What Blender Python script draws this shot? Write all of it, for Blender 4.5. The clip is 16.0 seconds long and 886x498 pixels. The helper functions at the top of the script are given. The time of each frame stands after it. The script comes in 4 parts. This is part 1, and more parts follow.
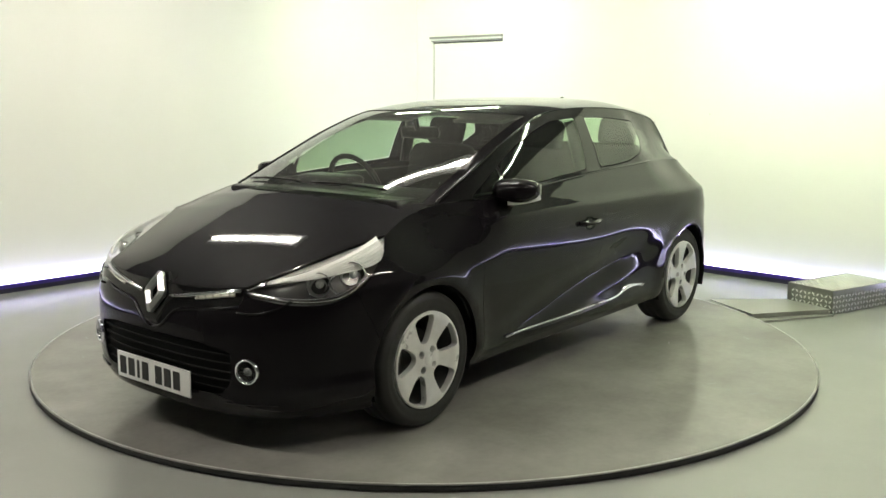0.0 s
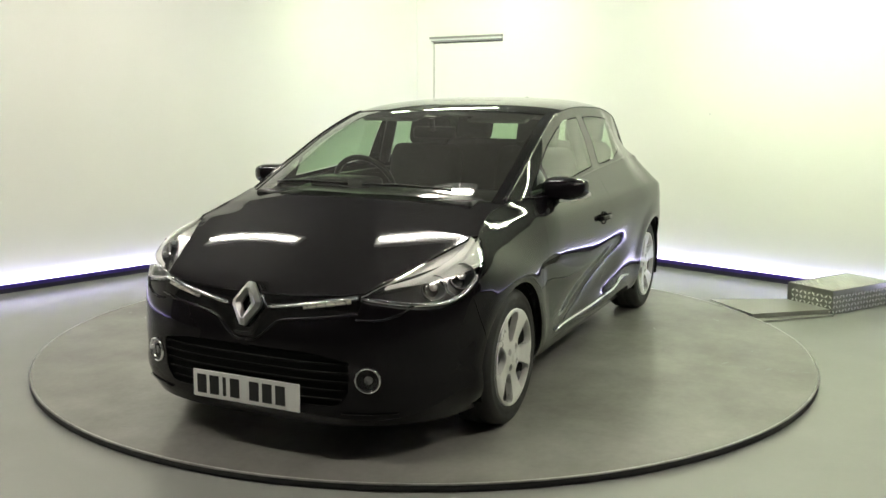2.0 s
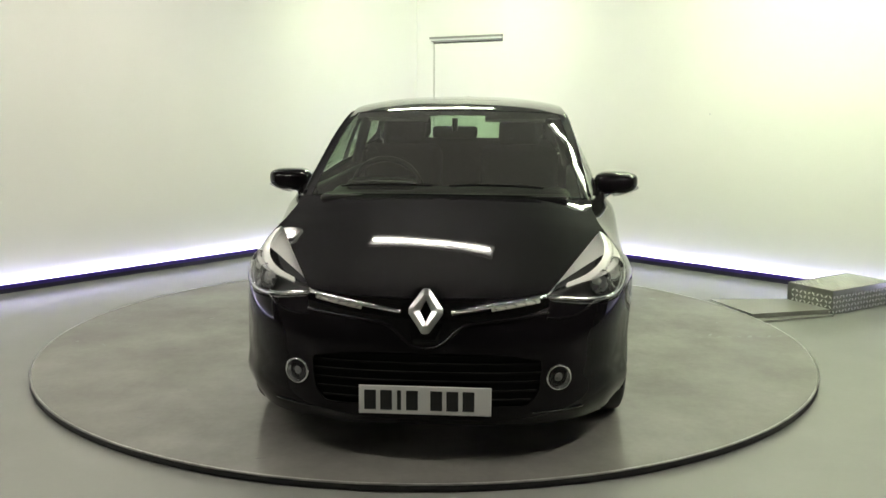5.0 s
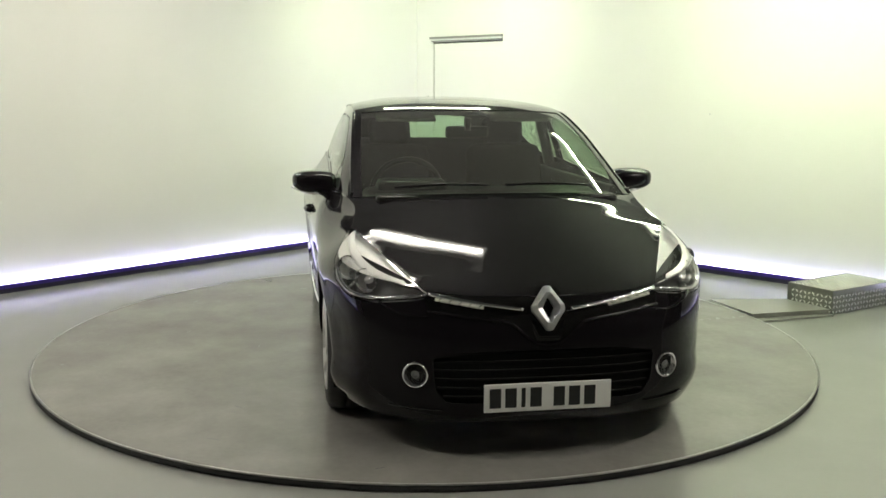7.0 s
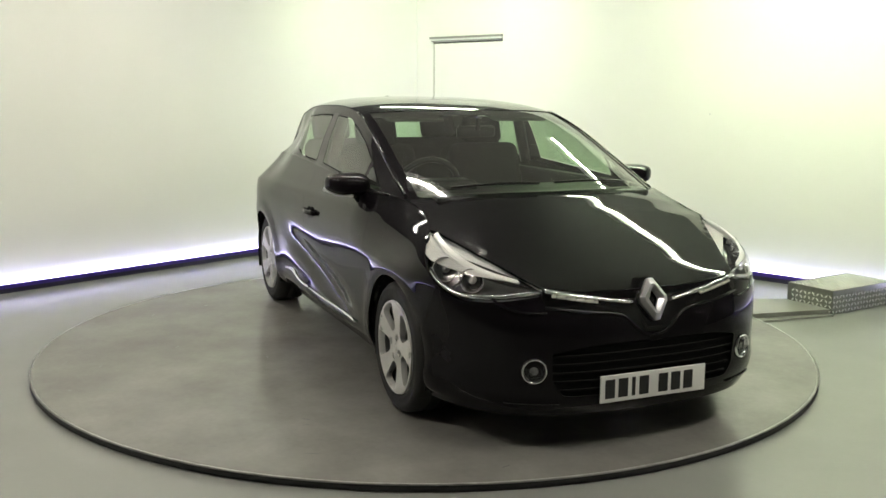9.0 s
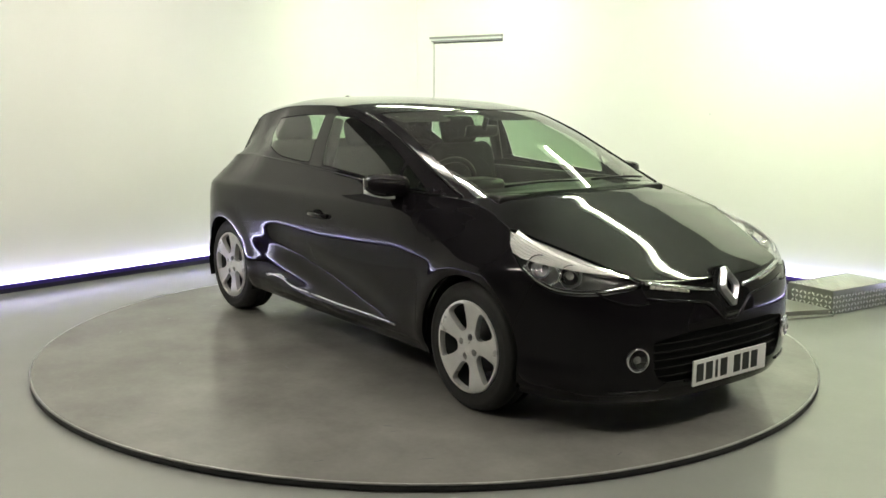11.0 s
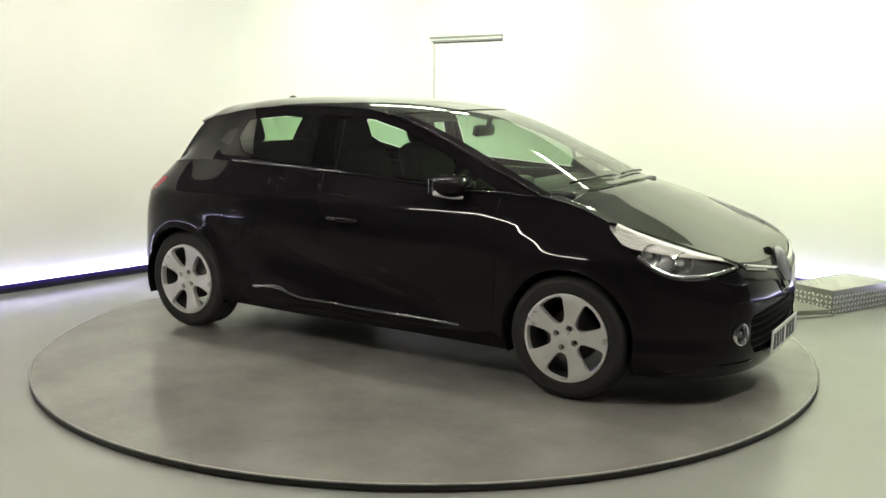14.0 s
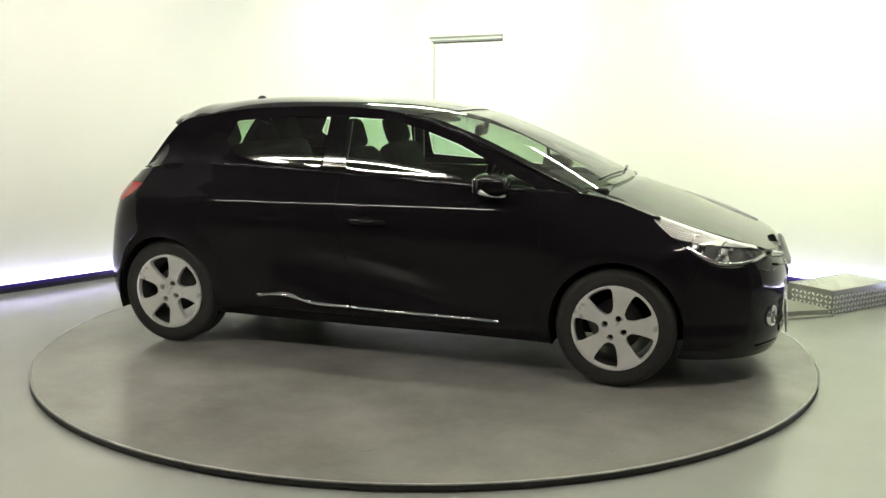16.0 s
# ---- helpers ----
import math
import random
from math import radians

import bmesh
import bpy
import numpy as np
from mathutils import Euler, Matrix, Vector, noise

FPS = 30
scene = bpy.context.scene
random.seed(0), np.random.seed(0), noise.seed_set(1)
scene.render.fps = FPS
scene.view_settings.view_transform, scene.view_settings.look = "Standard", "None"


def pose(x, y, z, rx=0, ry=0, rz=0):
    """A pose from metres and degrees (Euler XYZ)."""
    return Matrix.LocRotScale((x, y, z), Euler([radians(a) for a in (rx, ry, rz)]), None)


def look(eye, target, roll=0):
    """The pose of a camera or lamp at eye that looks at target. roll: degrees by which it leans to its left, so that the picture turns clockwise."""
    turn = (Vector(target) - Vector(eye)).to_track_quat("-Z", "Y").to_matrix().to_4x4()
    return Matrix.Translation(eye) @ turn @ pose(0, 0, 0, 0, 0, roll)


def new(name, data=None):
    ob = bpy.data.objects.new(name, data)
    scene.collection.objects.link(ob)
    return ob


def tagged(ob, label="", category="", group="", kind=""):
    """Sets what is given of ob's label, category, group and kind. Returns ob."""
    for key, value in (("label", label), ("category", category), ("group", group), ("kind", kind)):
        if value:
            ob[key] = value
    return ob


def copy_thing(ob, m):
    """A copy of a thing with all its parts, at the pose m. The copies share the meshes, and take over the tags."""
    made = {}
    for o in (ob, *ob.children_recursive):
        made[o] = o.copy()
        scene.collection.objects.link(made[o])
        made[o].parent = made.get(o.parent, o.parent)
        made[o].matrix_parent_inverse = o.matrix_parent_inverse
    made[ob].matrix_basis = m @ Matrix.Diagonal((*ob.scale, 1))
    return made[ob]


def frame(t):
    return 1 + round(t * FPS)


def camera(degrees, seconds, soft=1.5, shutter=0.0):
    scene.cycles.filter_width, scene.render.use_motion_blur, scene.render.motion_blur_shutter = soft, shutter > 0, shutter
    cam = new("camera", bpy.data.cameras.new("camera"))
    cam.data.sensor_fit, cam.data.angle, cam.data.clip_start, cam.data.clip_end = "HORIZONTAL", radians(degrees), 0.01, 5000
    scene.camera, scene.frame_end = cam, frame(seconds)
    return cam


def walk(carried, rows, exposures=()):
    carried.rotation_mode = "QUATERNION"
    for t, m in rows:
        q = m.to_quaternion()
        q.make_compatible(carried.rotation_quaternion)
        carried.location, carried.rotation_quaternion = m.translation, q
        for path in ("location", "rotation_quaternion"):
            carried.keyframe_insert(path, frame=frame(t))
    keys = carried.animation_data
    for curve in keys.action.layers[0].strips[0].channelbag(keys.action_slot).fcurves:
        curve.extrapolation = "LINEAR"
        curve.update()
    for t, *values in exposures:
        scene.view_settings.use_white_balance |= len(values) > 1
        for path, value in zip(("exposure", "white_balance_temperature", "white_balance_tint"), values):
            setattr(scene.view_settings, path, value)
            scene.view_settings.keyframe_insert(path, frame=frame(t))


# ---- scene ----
H_TABLE = 0.035          # top of the turntable over the floor
EYE = (0.0, -5.635, 1.502)
cam = camera(49.73, 16.0, soft=1.5)
SIGHT = look(EYE, (EYE[0] + math.sin(radians(0.953)) * math.cos(radians(9.395)), EYE[1] + math.cos(radians(0.953)) * math.cos(radians(9.395)), EYE[2] - math.sin(radians(9.395))), 0.318)
walk(cam, [(0.0, SIGHT), (16.0, SIGHT)], exposures=((0.0, 0.10), (1.5, 0.0), (4.0, -0.14), (7.5, -0.17), (9.0, -0.10), (11.5, 0.07), (13.5, 0.18), (16.0, 0.24)))

# ---- world: an inner room, no daylight ----
world = bpy.data.worlds.new("world")
scene.world = world
world.use_nodes = True
world.node_tree.nodes["Background"].inputs[0].default_value = (0.02, 0.02, 0.022, 1)
world.node_tree.nodes["Background"].inputs[1].default_value = 0.2


# ---- materials ----
def mat(name, color, rough=0.5, metal=0.0, coat=0.0, emit=None, power=0.0, spec=0.5):
    m = bpy.data.materials.new(name)
    m.use_nodes = True
    b = m.node_tree.nodes["Principled BSDF"]
    b.inputs["Base Color"].default_value = (*color, 1)
    b.inputs["Roughness"].default_value = rough
    b.inputs["Metallic"].default_value = metal
    b.inputs["Coat Weight"].default_value = coat
    b.inputs["Coat Roughness"].default_value = 0.035
    b.inputs["Coat IOR"].default_value = 1.29
    b.inputs["Specular IOR Level"].default_value = spec
    if emit:
        b.inputs["Emission Color"].default_value = (*emit, 1)
        b.inputs["Emission Strength"].default_value = power
    return m


def worn(m, size, dark, light, rough=(0.3, 0.5), bump=0.0, fine=60.0, detail=6.0):
    """Variation at two scales: broad stains and fine grain, in colour, roughness and relief."""
    nt = m.node_tree
    n, l = nt.nodes, nt.links
    b = n["Principled BSDF"]
    co = n.new("ShaderNodeTexCoord")
    a = n.new("ShaderNodeTexNoise")
    a.inputs["Scale"].default_value = size
    a.inputs["Detail"].default_value = detail
    a.inputs["Roughness"].default_value = 0.62
    g = n.new("ShaderNodeTexNoise")
    g.inputs["Scale"].default_value = fine
    g.inputs["Detail"].default_value = 4
    l.new(co.outputs["Object"], a.inputs["Vector"])
    l.new(co.outputs["Object"], g.inputs["Vector"])
    mix = n.new("ShaderNodeMath")
    mix.operation = "MULTIPLY_ADD"
    mix.inputs[1].default_value = 0.12
    l.new(g.outputs["Fac"], mix.inputs[0])
    l.new(a.outputs["Fac"], mix.inputs[2])
    ramp = n.new("ShaderNodeMapRange")
    ramp.inputs[1].default_value, ramp.inputs[2].default_value = 0.34, 0.80
    l.new(mix.outputs[0], ramp.inputs[0])
    c = n.new("ShaderNodeMix")
    c.data_type = "RGBA"
    c.inputs[6].default_value, c.inputs[7].default_value = (*dark, 1), (*light, 1)
    l.new(ramp.outputs[0], c.inputs[0])
    l.new(c.outputs[2], b.inputs["Base Color"])
    r = n.new("ShaderNodeMapRange")
    r.inputs[3].default_value, r.inputs[4].default_value = rough
    l.new(ramp.outputs[0], r.inputs[0])
    l.new(r.outputs[0], b.inputs["Roughness"])
    if bump:
        k = n.new("ShaderNodeBump")
        k.inputs["Strength"].default_value = bump
        k.inputs["Distance"].default_value = 0.004
        l.new(g.outputs["Fac"], k.inputs["Height"])
        l.new(k.outputs[0], b.inputs["Normal"])
    return m


def glass(name, tint, ior=1.5, rough=0.0, pale_film=0.0):
    m = bpy.data.materials.new(name)
    m.use_nodes = True
    n, l = m.node_tree.nodes, m.node_tree.links
    n.remove(n["Principled BSDF"])
    t, g, w, k, f, x = (n.new("ShaderNode" + k) for k in ("BsdfTransparent", "BsdfGlossy", "LayerWeight", "Math", "Math", "MixShader"))
    t.inputs[0].default_value = (*tint, 1)
    g.inputs["Roughness"].default_value = rough
    w.inputs[0].default_value = 0.5
    k.operation, k.inputs[1].default_value = "POWER", 3.8
    low = 2 * ((ior - 1) / (ior + 1)) ** 2
    f.operation, f.inputs[1].default_value, f.inputs[2].default_value = "MULTIPLY_ADD", 1 - low, low
    l.new(w.outputs["Facing"], k.inputs[0])
    l.new(k.outputs[0], f.inputs[0])
    l.new(f.outputs[0], x.inputs[0])
    l.new(t.outputs[0], x.inputs[1])
    l.new(g.outputs[0], x.inputs[2])
    # a thin pale diffuse film over the pane, its strength varied by noise
    film, d = n.new("ShaderNodeMixShader"), n.new("ShaderNodeBsdfDiffuse")
    d.inputs[0].default_value = (0.75, 0.74, 0.70, 1)
    co, a, r = n.new("ShaderNodeTexCoord"), n.new("ShaderNodeTexNoise"), n.new("ShaderNodeMapRange")
    a.inputs["Scale"].default_value, a.inputs["Detail"].default_value = 3.0, 6
    r.inputs[3].default_value, r.inputs[4].default_value = pale_film * 0.6, pale_film * 1.4
    l.new(co.outputs["Object"], a.inputs["Vector"])
    l.new(a.outputs["Fac"], r.inputs[0])
    l.new(r.outputs[0], film.inputs[0])
    l.new(x.outputs[0], film.inputs[1])
    l.new(d.outputs[0], film.inputs[2])
    l.new(film.outputs[0], n["Material Output"].inputs[0])
    return m


M_WALL = worn(mat("white wall paint", (0.8, 0.8, 0.78), 0.7), 0.7, (0.80, 0.80, 0.77), (0.84, 0.84, 0.81), (0.6, 0.75), 0.06, 90)
M_DARK = worn(mat("black drape", (0.02, 0.02, 0.02), 0.9), 2.0, (0.035, 0.035, 0.035), (0.06, 0.06, 0.058), (0.85, 0.95))
M_CEIL = worn(mat("black ceiling paint", (0.03, 0.03, 0.03), 0.8), 1.0, (0.025, 0.025, 0.025), (0.035, 0.035, 0.035), (0.7, 0.9))
M_FLOOR = worn(mat("grey floor paint", (0.3, 0.3, 0.28), 0.3), 0.9, (0.28, 0.282, 0.27), (0.315, 0.318, 0.302), (0.16, 0.26), 0.02, 45)
M_TABLE = worn(mat("worn grey deck paint", (0.25, 0.25, 0.23), 0.35), 1.3, (0.160, 0.154, 0.142), (0.290, 0.282, 0.262), (0.14, 0.27), 0.02, 35, 5.0)
M_SCUFF = worn(mat("dark scuff", (0.09, 0.088, 0.08), 0.4), 12, (0.045, 0.044, 0.04), (0.09, 0.088, 0.08), (0.4, 0.6))
M_RUBBER = worn(mat("black rubber", (0.02, 0.02, 0.02), 0.7), 8, (0.014, 0.014, 0.014), (0.028, 0.028, 0.027), (0.55, 0.8), 0.1, 150)
M_LIP = worn(mat("worn aluminium lip", (0.4, 0.4, 0.38), 0.5, 0.6), 9, (0.20, 0.20, 0.19), (0.46, 0.46, 0.43), (0.4, 0.6))
# blue glow of the light strip, put into the base colour
M_GLOW_EDGE = worn(mat("skirting edge with blue glow painted in", (0.04, 0.015, 0.24), 0.4), 4, (0.030, 0.012, 0.19), (0.050, 0.020, 0.28), (0.35, 0.5))
M_SKIRT = worn(mat("dark blue skirting", (0.015, 0.012, 0.04), 0.4), 5, (0.010, 0.009, 0.028), (0.02, 0.016, 0.05), (0.35, 0.5))
M_LED = mat("violet white light strip", (0.8, 0.8, 0.9), 0.5, emit=(0.70, 0.68, 1.0), power=105.0)
M_TUBE = mat("white tube light", (0.9, 0.9, 0.9), 0.5, emit=(1.0, 0.955, 0.815), power=172.0)
M_TUBE_G = mat("greenish tube light", (0.9, 0.9, 0.9), 0.5, emit=(0.88, 1.0, 0.67), power=218.0)
M_FIXTURE = mat("white fixture paint", (0.7, 0.7, 0.7), 0.5)
M_PLATE_AL = worn(mat("chequer plate aluminium", (0.6, 0.6, 0.58), 0.4, 0.9), 6, (0.19, 0.19, 0.175), (0.30, 0.30, 0.275), (0.3, 0.45), 0.05, 80)
# paler than the plate, so that the chequer pattern stands out
M_STUD = mat("pale stud aluminium", (0.74, 0.74, 0.70), 0.3, 0.8)
M_BRIDGE = worn(mat("dull grey sheet metal", (0.3, 0.3, 0.28), 0.4, 0.4), 5, (0.30, 0.30, 0.275), (0.38, 0.375, 0.35), (0.3, 0.45), 0.04, 70)
M_PAINT = worn(mat("black car paint", (0.006, 0.006, 0.007), 0.5, coat=1.0, spec=0.02), 3, (0.0046, 0.0037, 0.0049), (0.0056, 0.0045, 0.0060), (0.48, 0.52))
M_SHELL = mat("matt black inner metal", (0.006, 0.006, 0.006), 0.8, spec=0.1)
M_TRIM = mat("black plastic trim", (0.006, 0.006, 0.006), 0.3, spec=0.18)
M_GLOSS = mat("piano black plastic", (0.006, 0.006, 0.006), 0.06, spec=0.4)
M_CHROME = mat("chrome", (0.78, 0.78, 0.80), 0.12, 1.0)
M_SATIN = mat("satin chrome", (0.66, 0.66, 0.67), 0.28, 1.0)
M_ALLOY = worn(mat("silver alloy paint", (0.55, 0.55, 0.55), 0.35, 0.3), 10, (0.60, 0.595, 0.58), (0.72, 0.715, 0.70), (0.25, 0.35))
M_BARREL = mat("dark brake metal", (0.10, 0.098, 0.095), 0.5, 0.7)
M_BOWL = mat("grey lamp bowl", (0.22, 0.22, 0.22), 0.25, 0.6)
M_DRL = mat("smoked clear lens", (0.50, 0.50, 0.44), 0.2, coat=0.3)
M_WELL = mat("dark rim barrel", (0.05, 0.05, 0.05), 0.45, 0.5)
M_TYRE = worn(mat("tyre rubber", (0.02, 0.02, 0.02), 0.75), 14, (0.007, 0.007, 0.007), (0.015, 0.014, 0.013), (0.6, 0.8), 0.15, 220)
M_GLASS = glass("green tinted glass", (0.62, 0.78, 0.60), pale_film=0.012)
M_SCREEN = glass("windscreen glass", (0.70, 0.82, 0.68), pale_film=0.042)
M_LENS = glass("clear lamp lens", (0.93, 0.93, 0.93), 1.45)
M_RED = mat("red lamp lens", (0.30, 0.004, 0.014), 0.12, spec=0.3)
M_CLEARWHITE = mat("frosted clear lens", (0.72, 0.72, 0.70), 0.18, coat=0.5)
M_AMBERWHITE = mat("bright reflector", (0.93, 0.93, 0.91), 0.3, coat=0.4)
M_FABRIC = worn(mat("charcoal seat fabric", (0.02, 0.02, 0.02), 0.9, spec=0.15), 30, (0.008, 0.008, 0.008), (0.016, 0.016, 0.016), (0.85, 0.95), 0.2, 300)
M_LINER = worn(mat("grey headlining", (0.2, 0.2, 0.19), 0.9), 20, (0.10, 0.10, 0.098), (0.13, 0.13, 0.125), (0.85, 0.95))
M_WHITE = mat("white plate plastic", (0.78, 0.78, 0.76), 0.35)
M_INK = mat("black plate ink", (0.012, 0.012, 0.012), 0.5)
M_MIRROR = mat("mirror", (0.85, 0.87, 0.86), 0.02, 1.0)


# ---- mesh helpers ----
def mesh_of(name, verts, faces, material, smooth=True):
    me = bpy.data.meshes.new(name)
    me.from_pydata([tuple(map(float, v)) for v in verts], [], faces)
    me.materials.append(material)
    me.polygons.foreach_set("use_smooth", [smooth] * len(me.polygons))
    me.validate()
    return me


def part(name, bm, material, parent, label="", smooth=False):
    """A bmesh as one mesh object under a thing or a part."""
    me = bpy.data.meshes.new(name)
    bm.to_mesh(me)
    bm.free()
    me.materials.append(material)
    me.polygons.foreach_set("use_smooth", [smooth] * len(me.polygons))
    ob = new(name, me)
    ob.parent = parent
    return tagged(ob, label)


def polys_part(name, polys, material, parent, label="", thick=0.0):
    """Loose polygons, joined at their shared corners, as one smooth mesh."""
    index, verts, faces = {}, [], []
    for p in polys:
        f = []
        for v in p:
            k = (round(v[0], 5), round(v[1], 5), round(v[2], 5))
            if k not in index:
                index[k] = len(verts)
                verts.append(v)
            if not f or f[-1] != index[k]:
                f.append(index[k])
        if len(f) > 1 and f[0] == f[-1]:
            f.pop()
        if len(set(f)) == len(f) and len(f) > 2:
            faces.append(f)
    if not faces:
        return None
    ob = new(name, mesh_of(name, verts, faces, material))
    ob.parent = parent
    if thick:
        s = ob.modifiers.new("thickness", "SOLIDIFY")
        s.thickness, s.offset, s.material_offset_rim = thick, -1, 1
        ob.data.materials.append(M_SHELL)
        e = ob.modifiers.new("crisp edge", "EDGE_SPLIT")
        e.split_angle = radians(40)
    return tagged(ob, label)


def box(bm, c, s, bevel=0.0, turn=None, seg=2):
    r = bmesh.ops.create_cube(bm, size=1.0)
    vs = r["verts"]
    m = Matrix.Translation(c) @ (turn or Matrix()) @ Matrix.Diagonal((*s, 1))
    bmesh.ops.transform(bm, matrix=m, verts=vs)
    if bevel:
        es = list({e for v in vs for e in v.link_edges})
        bmesh.ops.bevel(bm, geom=es, offset=bevel, segments=seg, affect="EDGES", profile=0.5)
    return bm


def boxed(c, s, bevel=0.0, turn=None, seg=2):
    return box(bmesh.new(), c, s, bevel, turn, seg)


def lathe(profile, steps=64, axis="y"):
    """A profile of (radius, along) turned about the y axis."""
    bm = bmesh.new()
    rings = []
    for i in range(steps):
        a = 2 * math.pi * i / steps
        rings.append([bm.verts.new((r * math.cos(a), y, r * math.sin(a))) for r, y in profile])
    for i in range(steps):
        p, q = rings[i], rings[(i + 1) % steps]
        for j in range(len(profile) - 1):
            bm.faces.new((p[j], p[j + 1], q[j + 1], q[j]))
    bmesh.ops.remove_doubles(bm, verts=bm.verts, dist=1e-5)
    bmesh.ops.recalc_face_normals(bm, faces=bm.faces)
    return bm


def tube(points, radius, name, material, parent, label="", flat=1.0, closed=False):
    """A round bar swept along points."""
    bm = bmesh.new()
    pts = [Vector(p) for p in points]
    rings = []
    n = len(pts)
    for i, p in enumerate(pts):
        d = (pts[(i + 1) % n] - pts[i - 1]) if closed or 0 < i < n - 1 else (pts[1] - pts[0] if i == 0 else pts[-1] - pts[-2])
        d.normalize()
        side = d.cross(Vector((0, 0, 1)))
        side = side.normalized() if side.length > 1e-4 else Vector((1, 0, 0))
        up = side.cross(d)
        rings.append([bm.verts.new(p + (side * math.cos(a) + up * math.sin(a) * flat) * radius) for a in [2 * math.pi * k / 8 for k in range(8)]])
    for i in range(n if closed else n - 1):
        p, q = rings[i], rings[(i + 1) % n]
        for k in range(8):
            bm.faces.new((p[k], p[(k + 1) % 8], q[(k + 1) % 8], q[k]))
    if not closed:
        bm.faces.new(rings[0][::-1])
        bm.faces.new(rings[-1])
    bmesh.ops.recalc_face_normals(bm, faces=bm.faces)
    return part(name, bm, material, parent, label, True)


def top(name, label, category, bm=None, material=None, group="", kind="", smooth=False):
    if bm is None:
        ob = new(name)
    else:
        ob = part(name, bm, material, None, "", smooth)
    return tagged(ob, label, category, group, kind)


# ---- the room ----
CORNER = Vector((-0.115, 4.697, 0))
WAY_L = Vector((-math.cos(radians(47.0)), -math.sin(radians(47.0)), 0))
WAY_R = Vector((math.cos(radians(43.5)), -math.sin(radians(43.5)), 0))
SIDE, TALL = 8.3, 2.65


def along(way, a, off=0.0, z=0.0):
    """A place a metres along a wall from the far corner, off metres into the room."""
    inn = WAY_R if way is WAY_L else WAY_L
    return CORNER + way * a + inn * off + Vector((0, 0, z))


def slab(bm, way, a0, a1, d0, d1, z0, z1):
    """A block along a wall: a0..a1 along it, d0..d1 into the room, z0..z1."""
    v = [bm.verts.new(along(way, a, d, z)) for z in (z0, z1) for a, d in ((a0, d0), (a1, d0), (a1, d1), (a0, d1))]
    for f in ((0, 1, 2, 3), (4, 5, 6, 7), (0, 1, 5, 4), (1, 2, 6, 5), (2, 3, 7, 6), (3, 0, 4, 7)):
        bm.faces.new([v[i] for i in f])
    bmesh.ops.recalc_face_normals(bm, faces=bm.faces)
    return bm


def build_room():
    bm = bmesh.new()
    c = [along(WAY_L, -0.3, -0.3), along(WAY_L, SIDE + 0.3, -0.3), WAY_L * SIDE + WAY_R * SIDE + CORNER + (WAY_L + WAY_R) * 0.3, along(WAY_R, SIDE + 0.3, -0.3)]
    n = 24
    grid = [[bm.verts.new((c[0] + (c[1] - c[0]) * i / n) * (1 - j / n) + (c[3] + (c[2] - c[3]) * i / n) * (j / n)) for j in range(n + 1)] for i in range(n + 1)]
    for i in range(n):
        for j in range(n):
            bm.faces.new((grid[i][j], grid[i + 1][j], grid[i + 1][j + 1], grid[i][j + 1]))
    for f in bm.faces:
        if f.normal.z < 0:
            f.normal_flip()
    top("floor", "smooth grey painted concrete studio floor", "floor", bm, M_FLOOR, kind="structure")
    top("wall_left", "white painted studio wall, softly lit", "wall", slab(bmesh.new(), WAY_L, -0.2, SIDE, -0.2, 0, 0, TALL), M_WALL, kind="structure")
    bm = bmesh.new()
    for a0, a1, z0, z1 in ((0, 0.235, 0, TALL), (0.235, 1.165, 2.0, TALL), (1.165, SIDE, 0, TALL)):
        slab(bm, WAY_R, a0, a1, -0.2, 0, z0, z1)
    top("wall_right", "white painted studio wall with a door opening", "wall", bm, M_WALL, kind="structure")
    bm = bmesh.new()
    q = CORNER + WAY_R * SIDE
    for p, w, t in ((CORNER + WAY_L * SIDE, WAY_R, WAY_L), (q, WAY_L, WAY_R)):
        v = [bm.verts.new(p + w * a + t * d + Vector((0, 0, z))) for z in (0, TALL) for a, d in ((0, 0), (SIDE + 0.2, 0), (SIDE + 0.2, 0.2), (0, 0.2))]
        for f in ((0, 1, 2, 3), (4, 5, 6, 7), (0, 1, 5, 4), (1, 2, 6, 5), (2, 3, 7, 6), (3, 0, 4, 7)):
            bm.faces.new([v[i] for i in f])
    bmesh.ops.recalc_face_normals(bm, faces=bm.faces)
    top("wall_back", "plain black draped wall behind the camera", "wall", bm, M_DARK, kind="structure")
    bm = bmesh.new()
    lo = [bm.verts.new(p + Vector((0, 0, TALL))) for p in c]
    hi = [bm.verts.new(p + Vector((0, 0, TALL + 0.2))) for p in c]
    bm.faces.new(lo)
    bm.faces.new(hi)
    for i in range(4):
        bm.faces.new((lo[i], lo[(i + 1) % 4], hi[(i + 1) % 4], hi[i]))
    bmesh.ops.recalc_face_normals(bm, faces=bm.faces)
    top("ceiling", "plain black painted ceiling", "ceiling", bm, M_CEIL, kind="structure")

    door = top("door_1", "closed white flush door set in the wall", "door", slab(bmesh.new(), WAY_R, 0.245, 1.160, -0.05, -0.012, 0.008, 1.985), M_WALL, kind="structure")
    bm = bmesh.new()
    slab(bm, WAY_R, 0.20, 1.165, -0.03, 0.022, 2.032, 2.052)
    slab(bm, WAY_R, 0.228, 1.165, -0.03, 0.020, 2.002, 2.014)
    part("head_track", bm, mat("grey metal track", (0.30, 0.30, 0.29), 0.5, 0.3), door, "grey metal head track")
    part("track_cover", slab(bmesh.new(), WAY_R, 0.215, 1.163, 0.0, 0.014, 2.014, 2.032), M_FIXTURE, door, "pale painted track cover")
